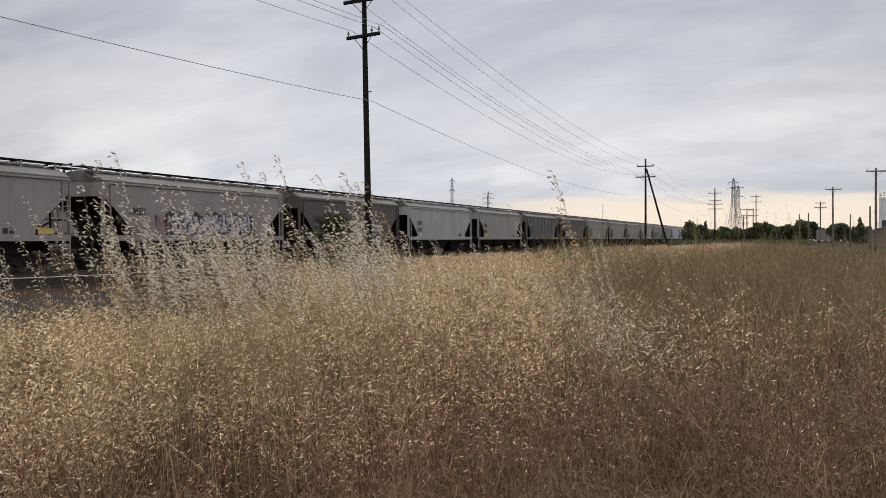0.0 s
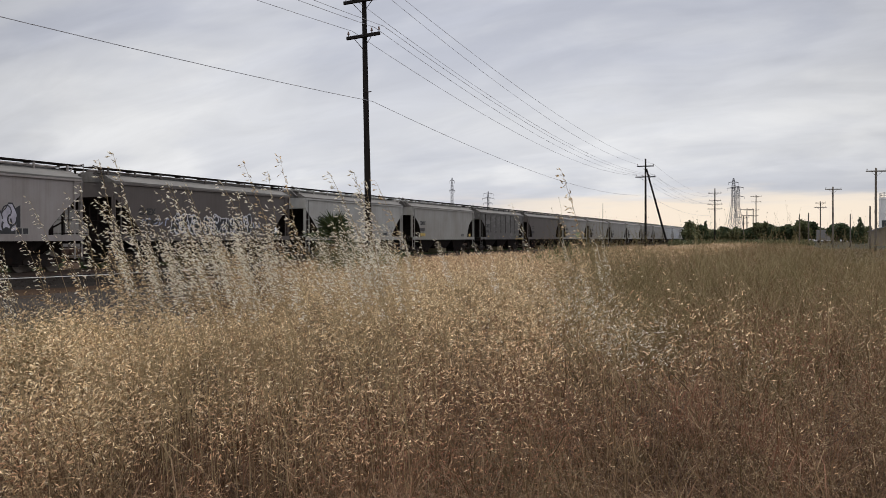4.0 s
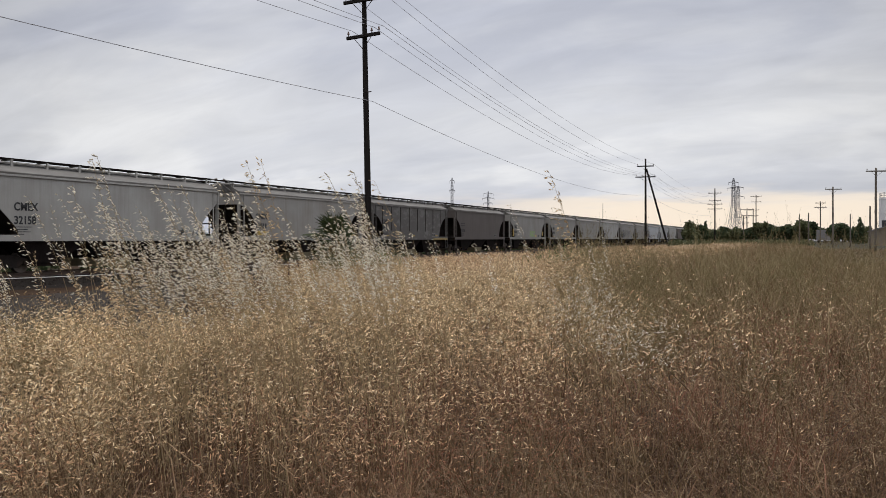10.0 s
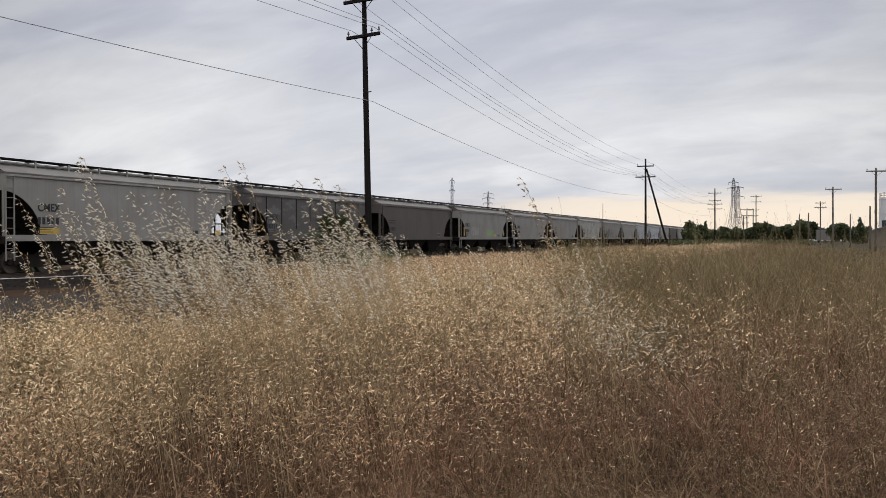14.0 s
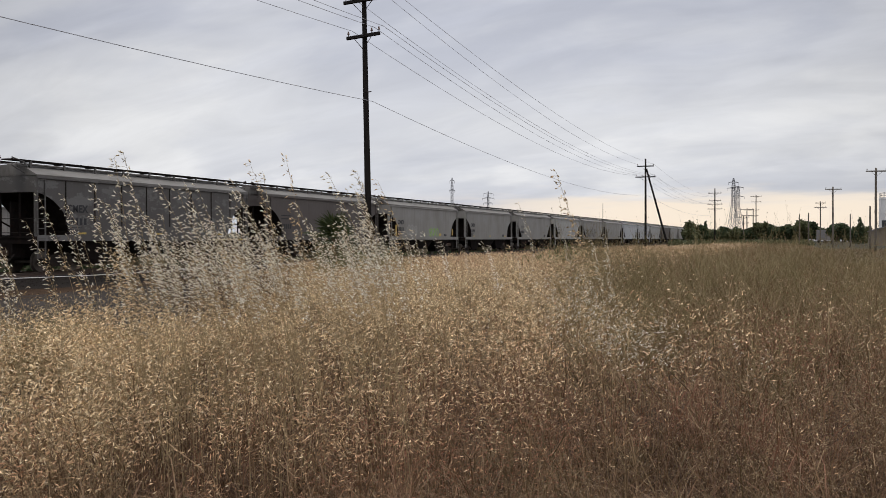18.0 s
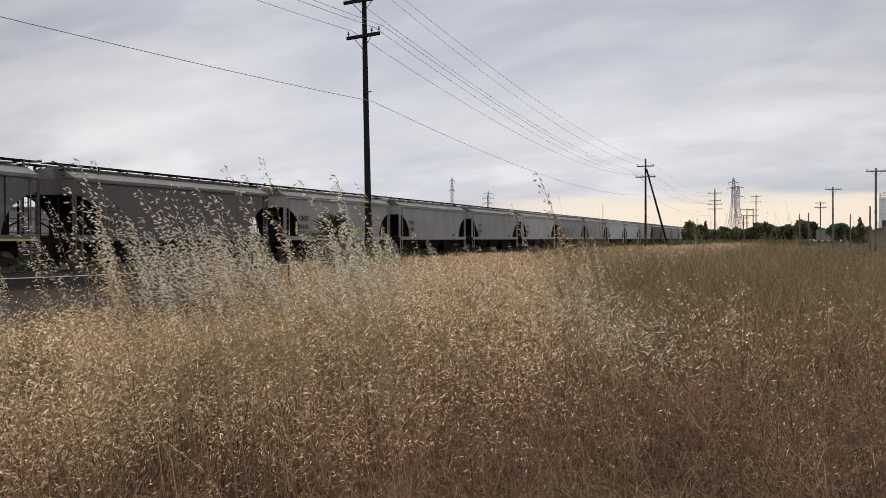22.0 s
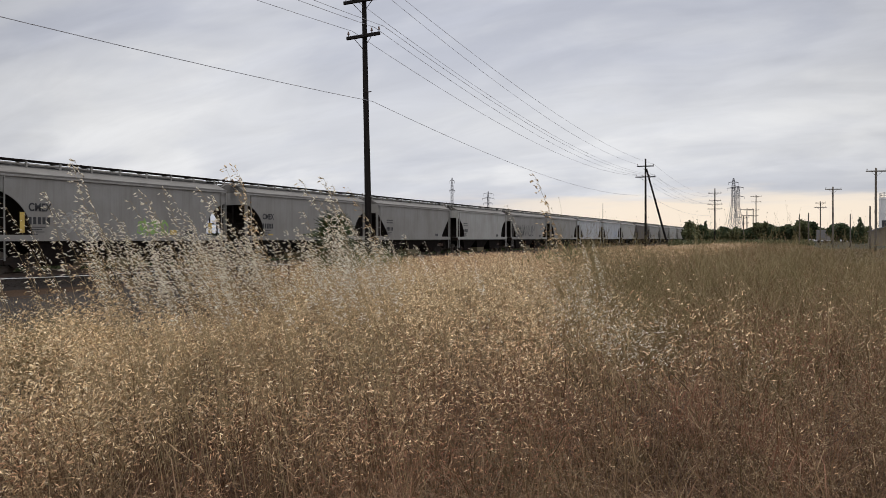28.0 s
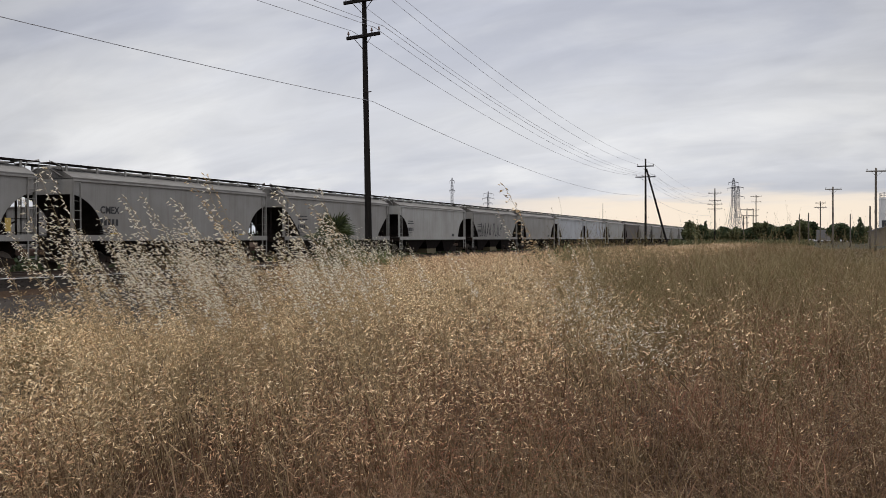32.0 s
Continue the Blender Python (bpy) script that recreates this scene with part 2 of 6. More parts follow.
# Near stems: the shade between them is put into these dark tones.
STEMS = plant_mat("darkened_dry_stems", [(0.066, 0.034, 0.017), (0.130, 0.072, 0.034), (0.086, 0.045, 0.021), (0.220, 0.138, 0.070), (0.056, 0.030, 0.015), (0.300, 0.200, 0.108), (0.076, 0.040, 0.019)], 0.08,
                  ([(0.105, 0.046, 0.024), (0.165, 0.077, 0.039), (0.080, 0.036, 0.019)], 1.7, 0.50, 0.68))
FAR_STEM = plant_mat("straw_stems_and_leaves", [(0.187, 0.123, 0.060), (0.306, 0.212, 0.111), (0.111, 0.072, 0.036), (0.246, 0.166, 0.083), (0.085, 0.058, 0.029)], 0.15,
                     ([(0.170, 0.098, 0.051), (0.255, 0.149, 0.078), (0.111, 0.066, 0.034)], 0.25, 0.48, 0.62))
PALE_STEM = plant_mat("pale_oat_stems", [(0.26, 0.185, 0.095), (0.36, 0.27, 0.15), (0.20, 0.135, 0.068)], 0.2)
WEED_HUSK = plant_mat("brown_seed_heads", [(0.185, 0.122, 0.060), (0.330, 0.238, 0.135), (0.125, 0.080, 0.040), (0.430, 0.330, 0.205), (0.140, 0.108, 0.050)], 0.2,
                      ([(0.220, 0.090, 0.054), (0.310, 0.142, 0.086), (0.170, 0.076, 0.045)], 0.7, 0.50, 0.60))
WEED_STEM = plant_mat("brown_olive_stems", [(0.098, 0.062, 0.030), (0.182, 0.115, 0.057), (0.080, 0.060, 0.027), (0.146, 0.086, 0.044), (0.262, 0.180, 0.100)], 0.12,
                      ([(0.165, 0.072, 0.043), (0.225, 0.110, 0.065), (0.128, 0.064, 0.036)], 1.1, 0.50, 0.64))
GREEN_STEM = plant_mat("grey_green_weed", [(0.135, 0.112, 0.046), (0.205, 0.165, 0.075), (0.280, 0.220, 0.115), (0.170, 0.125, 0.058), (0.235, 0.170, 0.085)], 0.25)
LEAF_DARK = plant_mat("dark_foliage", [(0.022, 0.034, 0.014), (0.035, 0.052, 0.02), (0.05, 0.065, 0.028), (0.028, 0.036, 0.018)], 0.25)
LEAF_OLIVE = plant_mat("olive_foliage", [(0.05, 0.06, 0.025), (0.075, 0.085, 0.035), (0.10, 0.10, 0.05)], 0.25)
PALM_GREEN = plant_mat("palm_green", [(0.024, 0.033, 0.012), (0.040, 0.052, 0.019), (0.066, 0.080, 0.030), (0.030, 0.040, 0.015)], 0.25, rough=0.5)
WEED_GREEN = plant_mat("fresh_weed_green", [(0.07, 0.085, 0.03), (0.11, 0.125, 0.045), (0.15, 0.15, 0.065), (0.20, 0.18, 0.085)], 0.25)
DEAD_FROND = plant_mat("dead_frond", [(0.20, 0.14, 0.075), (0.28, 0.20, 0.11)], 0.2)


# ---------------------------------------------------------------- mesh helpers
def empty(name, m, label="", category="", group="", kind=""):
    ob = new(name)
    ob.empty_display_size = 0.2
    ob.matrix_basis = m
    return tagged(ob, label, category, group, kind)


def obj(name, bm, material, smooth=False):
    me = bpy.data.meshes.new(name)
    bm.normal_update()
    bm.to_mesh(me)
    bm.free()
    for mm in material if isinstance(material, (list, tuple)) else [material]:
        me.materials.append(mm)
    if smooth:
        me.polygons.foreach_set("use_smooth", [True] * len(me.polygons))
    return new(name, me)


def part(name, bm, material, parent, label="", smooth=False):
    ob = obj(name, bm, material, smooth)
    ob.parent = parent
    return tagged(ob, label)


def again(name, src, parent, m=None):
    """Another object on the same mesh, under parent."""
    ob = new(name, src.data)
    ob.parent = parent
    if m is not None:
        ob.matrix_basis = m
    return ob


def box(bm, x0, x1, y0, y1, z0, z1, bev=0.0, m=None):
    vs = [bm.verts.new((x, y, z)) for x in (x0, x1) for y in (y0, y1) for z in (z0, z1)]
    fs = [bm.faces.new([vs[i] for i in q]) for q in ((0, 1, 3, 2), (4, 6, 7, 5), (0, 4, 5, 1), (2, 3, 7, 6), (0, 2, 6, 4), (1, 5, 7, 3))]
    if m is not None:
        for v in vs:
            v.co = m @ v.co
    if bev:
        bmesh.ops.bevel(bm, geom=list({e for f in fs for e in f.edges}), offset=bev, segments=1, affect="EDGES")
    return bm


def tube(bm, a, b, r0, r1=None, n=8, caps=True):
    a, b = Vector(a), Vector(b)
    r1 = r0 if r1 is None else r1
    q = (b - a).to_track_quat("Z", "Y").to_matrix()
    ra = [bm.verts.new(a + q @ Vector((math.cos(t) * r0, math.sin(t) * r0, 0))) for t in [2 * math.pi * i / n for i in range(n)]]
    rb = [bm.verts.new(b + q @ Vector((math.cos(t) * r1, math.sin(t) * r1, 0))) for t in [2 * math.pi * i / n for i in range(n)]]
    for i in range(n):
        bm.faces.new((ra[i], ra[(i + 1) % n], rb[(i + 1) % n], rb[i]))
    if caps:
        bm.faces.new(ra[::-1]), bm.faces.new(rb)
    return bm


def polytube(bm, pts, r, n=5):
    """A tube along a chain of points."""
    pts = [Vector(p) for p in pts]
    rings = []
    for i, p in enumerate(pts):
        d = (pts[min(i + 1, len(pts) - 1)] - pts[max(i - 1, 0)]).normalized()
        q = d.to_track_quat("Z", "Y").to_matrix()
        rr = r[i] if isinstance(r, (list, tuple)) else r
        rings.append([bm.verts.new(p + q @ Vector((math.cos(2 * math.pi * k / n) * rr, math.sin(2 * math.pi * k / n) * rr, 0))) for k in range(n)])
    for a, b in zip(rings, rings[1:]):
        for k in range(n):
            bm.faces.new((a[k], a[(k + 1) % n], b[(k + 1) % n], b[k]))
    bm.faces.new(rings[0][::-1]), bm.faces.new(rings[-1])
    return bm


def prism(bm, poly, axis, lo, hi):
    """A polygon drawn in two axes and pushed along the third ('x': polygon in y, z; 'y': polygon in x, z)."""
    def at(u, v, w):
        return (w, u, v) if axis == "x" else (u, w, v) if axis == "y" else (u, v, w)
    a = [bm.verts.new(at(u, v, lo)) for u, v in poly]
    b = [bm.verts.new(at(u, v, hi)) for u, v in poly]
    n = len(poly)
    faces = [bm.faces.new((a[i], a[(i + 1) % n], b[(i + 1) % n], b[i])) for i in range(n)]
    faces += [bm.faces.new(a[::-1]), bm.faces.new(b)]
    bmesh.ops.recalc_face_normals(bm, faces=faces)
    return bm


def raw(name, verts, faces, material, slots=None):
    """A mesh from arrays of corners and quads or triangles (rows of one length)."""
    me = bpy.data.meshes.new(name)
    faces = [np.asarray(f, dtype=np.int32) for f in faces]
    loops = np.concatenate([f.ravel() for f in faces])
    sizes = np.concatenate([np.full(len(f), f.shape[1], dtype=np.int32) for f in faces])
    starts = np.concatenate(([0], np.cumsum(sizes)[:-1])).astype(np.int32)
    me.vertices.add(len(verts))
    me.vertices.foreach_set("co", np.asarray(verts, dtype=np.float32).ravel())
    me.loops.add(len(loops))
    me.loops.foreach_set("vertex_index", loops)
    me.polygons.add(len(sizes))
    me.polygons.foreach_set("loop_start", starts)
    for mm in material if isinstance(material, (list, tuple)) else [material]:
        me.materials.append(mm)
    if slots is not None:
        me.polygons.foreach_set("material_index", np.asarray(slots, dtype=np.int32))
    me.update(calc_edges=True)
    return new(name, me)


# ---------------------------------------------------------------- the plan
# The track runs along y; the camera stands at the origin in the dry field beside it.
TRACK_X = -31.1
RAIL = -0.02
CAR = 17.642
FIRST = 31.62
FIELD_EDGE = -6.8
DIP = -0.48


def run(t):
    """How far the train has rolled towards -y after t seconds."""
    s = t / 10
    return 42.464 * s - 0.213 * s ** 2 - 0.1712 * s ** 3 - 0.0259 * s ** 4


def smooth(a, b, x):
    k = min(1.0, max(0.0, (x - a) / (b - a)))
    return k * k * (3 - 2 * k)


def edge_x(y):
    """Where the dry field ends towards the track."""
    return FIELD_EDGE - 12.5 * smooth(9.5, 34, y)


def ground_z(x, y):
    e = edge_x(y)
    return DIP * (1 - smooth(e - 3.0, e, x)) + 0.03 * noise.noise((x * 0.5, y * 0.5, 0))


# ---------------------------------------------------------------- ground
def build_ground():
    xs = np.unique(np.concatenate([[-1500, -700, -300, -120, -60], np.arange(-40, 30.1, 1.0), [45, 80, 150, 300, 700, 1500]]))
    ys = np.unique(np.concatenate([[-900, -400, -150, -60, -30], np.arange(-15, 40.1, 1.0), np.arange(45, 150, 5), [180, 240, 320, 450, 700, 1200, 2500]]))
    verts = [(x, y, ground_z(x, y)) for y in ys for x in xs]
    nx = len(xs)
    faces = [(j * nx + i, j * nx + i + 1, (j + 1) * nx + i + 1, (j + 1) * nx + i) for j in range(len(ys) - 1) for i in range(nx - 1)]
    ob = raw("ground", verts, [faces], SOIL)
    ob.data.polygons.foreach_set("use_smooth", [True] * len(faces))
    tagged(ob, "dry brown soil under the grass", "ground", kind="structure")
    # gravel service strip between the field and the track
    ys2 = np.arange(-60, 401, 4.0)
    nx = 10
    verts = []
    for y in ys2:
        inner = edge_x(y) - 2.4 + 0.5 * noise.noise((y * 0.3, 7, 0))
        for k in range(nx):
            x = -24.6 + (inner + 24.6) * k / (nx - 1)
            verts.append((x, y, ground_z(x, y) + (0.015 if 0 < k < nx - 1 else -0.04)))
    faces = [(j * nx + i, j * nx + i + 1, (j + 1) * nx + i + 1, (j + 1) * nx + i) for j in range(len(ys2) - 1) for i in range(nx - 1)]
    ob = raw("gravel_road", verts, [faces], GRAVEL)
    tagged(ob, "grey gravel service strip beside the railway track", "gravel road", kind="structure")
    # paved lot far down the field
    bm = bmesh.new()
    box(bm, 2.9, 40, 44, 330, -0.08, 0.045)
    tagged(obj("pavement", bm, PAVING), "grey paved yard beyond the field", "pavement", kind="structure")


def build_track():
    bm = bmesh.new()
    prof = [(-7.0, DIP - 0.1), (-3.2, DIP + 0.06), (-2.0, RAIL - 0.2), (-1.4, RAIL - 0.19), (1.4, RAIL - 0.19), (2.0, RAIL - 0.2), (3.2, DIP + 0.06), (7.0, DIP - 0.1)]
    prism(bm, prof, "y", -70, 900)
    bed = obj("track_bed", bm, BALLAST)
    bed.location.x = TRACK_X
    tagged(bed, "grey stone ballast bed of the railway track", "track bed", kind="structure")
    for side in (-0.755, 0.755):
        bm = bmesh.new()
        prof = [(-0.07, RAIL - 0.18), (0.07, RAIL - 0.18), (0.07, RAIL - 0.165), (0.012, RAIL - 0.14), (0.012, RAIL - 0.045), (0.036, RAIL - 0.035),
                (0.036, RAIL - 0.006), (0.03, RAIL), (-0.03, RAIL), (-0.036, RAIL - 0.006), (-0.036, RAIL - 0.035), (-0.012, RAIL - 0.045), (-0.012, RAIL - 0.14), (-0.07, RAIL - 0.165)]
        prism(bm, prof, "y", -70, 900)
        part("rail", bm, RAIL_TOP, bed).location.x = side
    bm = bmesh.new()
    box(bm, -1.3, 1.3, -0.115, 0.115, RAIL - 0.36, RAIL - 0.165, 0.012)
    first = part("tie", bm, TIE_WOOD, bed)
    first.location.y = -8
    for i in range(1, 200):
        again("tie", first, bed, pose(0, -8 + i * 0.5, 0.006 * math.sin(i * 7.1), 0, 0, 0.6 * math.sin(i * 3.3)))
    # loose stones on the near shoulder and the strip
    rng = np.random.default_rng(5)
    n = 9000
    y = rng.uniform(5, 75, n)
    far = rng.uniform(0, 1, n) < 0.45
    x = np.where(far, TRACK_X + rng.uniform(0.9, 3.5, n), rng.uniform(-24.4, -10, n))
    off = x - TRACK_X
    z = np.where(far, np.interp(off, [1.4, 2.0, 3.2], [RAIL - 0.19, RAIL - 0.2, DIP + 0.06]), DIP)
    s = rng.uniform(0.02, 0.055, n)
    base = np.array([(1, 0, -.3), (-.5, .87, -.3), (-.5, -.87, -.3), (0.2, 0.1, .7), (-.6, .3, .5)])
    v = base[None] * s[:, None, None] * rng.uniform(0.7, 1.3, (n, 5, 3)) + np.stack([x, y, z + 0.01], 1)[:, None]
    tri = np.array([(0, 1, 3), (1, 4, 3), (1, 2, 4), (2, 0, 3), (2, 3, 4)])
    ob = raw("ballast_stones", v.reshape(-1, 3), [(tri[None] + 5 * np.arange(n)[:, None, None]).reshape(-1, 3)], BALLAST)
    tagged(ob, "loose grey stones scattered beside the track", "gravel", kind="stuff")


# ---------------------------------------------------------------- the train
def paint(name, base, dirt, streak=0.5, peel=None):
    """Car-side paint: vertical dirt streaks, soft blotches, sometimes peeling patches high up."""
    m, n, l, p = shader(name)
    tc = n.new("ShaderNodeTexCoord")

    def nz(scale, stretch, detail=6, rough=0.6):
        mp = n.new("ShaderNodeMapping")
        mp.inputs["Scale"].default_value = stretch
        l.new(tc.outputs["Object"], mp.inputs[0])
        a = n.new("ShaderNodeTexNoise")
        a.inputs["Scale"].default_value, a.inputs["Detail"].default_value, a.inputs["Roughness"].default_value = scale, detail, rough
        l.new(mp.outputs[0], a.inputs["Vector"])
        return a.outputs[0]

    def rng(src, a, b, lo, hi):
        k = n.new("ShaderNodeMapRange")
        for i, v in enumerate((a, b, lo, hi)):
            k.inputs[i + 1].default_value = v
        l.new(src, k.inputs[0])
        return k.outputs[0]

    def mx(fac, c1, c2):
        k = n.new("ShaderNodeMix")
        k.data_type = "RGBA"
        for i, v in ((0, fac), (6, c1), (7, c2)):
            if isinstance(v, tuple):
                k.inputs[i].default_value = (*v, 1)
            elif isinstance(v, (int, float)):
                k.inputs[i].default_value = v
            else:
                l.new(v, k.inputs[i])
        return k.outputs[2]

    blotch = nz(0.5, (1, 1, 0.8))
    lines = nz(2.2, (1, 2.2, 0.10), 5, 0.65)
    grain = nz(26, (1, 1, 1))
    col = mx(rng(blotch, 0.35, 0.68, 0, 0.55), base, dirt)
    col = mx(rng(lines, 0.45, 0.75, 0, streak), col, dirt)
    if peel:
        edge = nz(1.1, (1, 0.8, 1.6), 8, 0.7)
        col = mx(rng(edge, 0.53, 0.56, 0, 0.8), col, peel)
    spots = nz(3.5, (1, 1, 0.7), 8, 0.75)
    col = mx(rng(spots, 0.66, 0.76, 0, 0.75), col, (0.14, 0.075, 0.045))
    col = mx(rng(grain, 0.3, 0.7, 0.0, 0.18), col, tuple(c * 0.6 for c in base))
    l.new(col, p.inputs["Base Color"])
    p.inputs["Roughness"].default_value, p.inputs["Specular IOR Level"].default_value = 0.62, 0.35
    b = n.new("ShaderNodeBump")
    b.inputs["Strength"].default_value, b.inputs["Distance"].default_value = 0.12, 0.03
    l.new(blotch, b.inputs["Height"]), l.new(b.outputs[0], p.inputs["Normal"])
    return m


PALE = paint("pale_grey_car_paint", (0.365, 0.360, 0.338), (0.212, 0.192, 0.166), 0.45)
PALE2 = paint("warm_grey_car_paint", (0.295, 0.286, 0.264), (0.175, 0.150, 0.126), 0.5)
MID = paint("mid_grey_car_paint", (0.262, 0.253, 0.236), (0.155, 0.136, 0.115), 0.5)
PINK = paint("pinkish_grey_car_paint", (0.285, 0.258, 0.244), (0.170, 0.140, 0.124), 0.5)
BROWN = paint("brown_grey_car_paint", (0.098, 0.083, 0.076), (0.060, 0.048, 0.041), 0.5)
PEEL = paint("peeling_grey_car_paint", (0.098, 0.091, 0.086), (0.064, 0.056, 0.049), 0.5, (0.150, 0.143, 0.136))
BLUISH = paint("bluish_pale_car_paint", (0.440, 0.453, 0.466), (0.264, 0.251, 0.238), 0.4)

HALF = 7.80      # half length of the hopper body
SIDE = 1.56      # half width
CUT = 1.92       # length of the cut-away over each truck
SILL, EAVE, CREST = 1.35, 4.13, 4.56
WALK = 4.79       # running board


def side_outline(curve):
    """Half outline of the car's side, from the sill up to the eave: the end is cut away over the truck."""
    pts = [(HALF - CUT, SILL + 0.22), (HALF - CUT + 0.01, SILL + 0.45)]
    for i in range(9):
        k = i / 8
        ya, za = -(CUT - 0.04) * math.cos(k * math.pi / 2), math.sin(k * math.pi / 2)
        yb, zb = -(CUT - 0.04) * (1 - k), k
        c = 0.75 if curve else 0.12
        pts.append((HALF + c * ya + (1 - c) * yb, SILL + 0.50 + (3.42 - SILL - 0.50) * (c * za + (1 - c) * zb)))
    pts.append((HALF, EAVE))
    return pts


def hopper_body(curve):
    bm = bmesh.new()
    right = side_outline(curve)
    poly = right + [(-y, z) for y, z in right[::-1]]
    prism(bm, poly, "x", -SIDE, SIDE)
    return bm


def roof_mesh():
    """A curved roof with a lip along the eaves."""
    bm = bmesh.new()
    prof = [(-SIDE - 0.06, EAVE - 0.05), (-SIDE - 0.06, EAVE + 0.03), (-SIDE + 0.02, EAVE + 0.05)]
    for i in range(9):
        a = -1 + 2 * (i + 0.5) / 9
        prof.append((a * (SIDE - 0.1), EAVE + 0.06 + (CREST - EAVE) * (1 - abs(a) ** 2.6)))
    prof += [(SIDE - 0.02, EAVE + 0.05), (SIDE + 0.06, EAVE + 0.03), (SIDE + 0.06, EAVE - 0.05), (0, EAVE - 0.02)]
    prism(bm, prof, "y", -HALF, HALF)
    return bm


def truck(parent, y, moving):
    """A two-axle truck: side frames, bolster, wheelsets."""
    tr = empty("truck", pose(0, y, 0))
    tr.parent = parent
    if not truck_parts:
        bm = bmesh.new()
        prof = [(-1.25, 0.40), (-1.15, 0.62), (-0.75, 0.66), (-0.35, 0.78), (0.35, 0.78), (0.75, 0.66), (1.15, 0.62), (1.25, 0.40), (1.05, 0.34), (0.8, 0.46), (0.5, 0.24), (-0.5, 0.24), (-0.8, 0.46), (-1.05, 0.34)]
        prism(bm, prof, "x", -0.07, 0.07)
        for s in (-0.88, 0.88):
            tube(bm, (-0.12, s, 0.46), (0.12, s, 0.46), 0.13, n=10)
        for k in (-0.16, 0, 0.16):
            tube(bm, (0.02, k, 0.3), (0.02, k, 0.62), 0.06, n=6)
        truck_parts["side_frame"] = part("side_frame", bm, STEEL_DARK, tr)
        truck_parts["side_frame"].matrix_basis = pose(1.0, 0, 0)
        bm = bmesh.new()
        box(bm, -1.0, 1.0, -0.18, 0.18, 0.5, 0.76, 0.03)
        truck_parts["bolster"] = part("bolster", bm, STEEL_DARK, tr)
        bm = bmesh.new()
        tube(bm, (-1.0, 0, 0), (1.0, 0, 0), 0.075, n=10)
        for s in (-1, 1):
            tube(bm, (s * 0.69, 0, 0), (s * 0.82, 0, 0), 0.455, 0.445, n=28)
            tube(bm, (s * 0.66, 0, 0), (s * 0.69, 0, 0), 0.49, 0.48, n=28)
            tube(bm, (s * 0.82, 0, 0), (s * 0.86, 0, 0), 0.17, 0.15, n=12)
            for k in range(6):
                a = k * math.pi / 3
                tube(bm, (s * 0.81, math.cos(a) * 0.28, math.sin(a) * 0.28), (s * 0.84, math.cos(a) * 0.28, math.sin(a) * 0.28), 0.05, n=6)
        truck_parts["wheelset"] = part("wheelset", bm, WHEEL, tr, "rusty steel wheels on an axle")
        wheels = [truck_parts["wheelset"]]
    else:
        again("side_frame", truck_parts["side_frame"], tr, pose(1.0, 0, 0))
        again("bolster", truck_parts["bolster"], tr)
        wheels = [again("wheelset", truck_parts["wheelset"], tr)]
    again("side_frame", truck_parts["side_frame"], tr, pose(-1.0, 0, 0, 0, 0, 180))
    wheels.append(again("wheelset", truck_parts["wheelset"], tr))
    for w, s in zip(wheels, (-0.88, 0.88)):
        w.matrix_basis = pose(0, s, 0.455)
        if moving:
            spinning.append((w, s))


truck_parts, spinning, train = {}, [], []
DUSTY_TAN = mat("grain_dust", (0.125, 0.102, 0.060), 0.95, 0.0, 0.3, 2, 20, 0.3)


def ladder(bm, x, y, z0, z1, w=0.42, out=0.05):
    """A grab-iron ladder on the side at x, from z0 to z1."""
    for k in (-w / 2, w / 2):
        box(bm, x - 0.02, x + 0.03, y + k - 0.025, y + k + 0.025, z0, z1)
    steps = int((z1 - z0) / 0.42)
    for i in range(steps + 1):
        z = z0 + 0.08 + i * (z1 - z0 - 0.16) / steps
        tube(bm, (x + out, y - w / 2, z), (x + out, y + w / 2, z), 0.012, n=5)


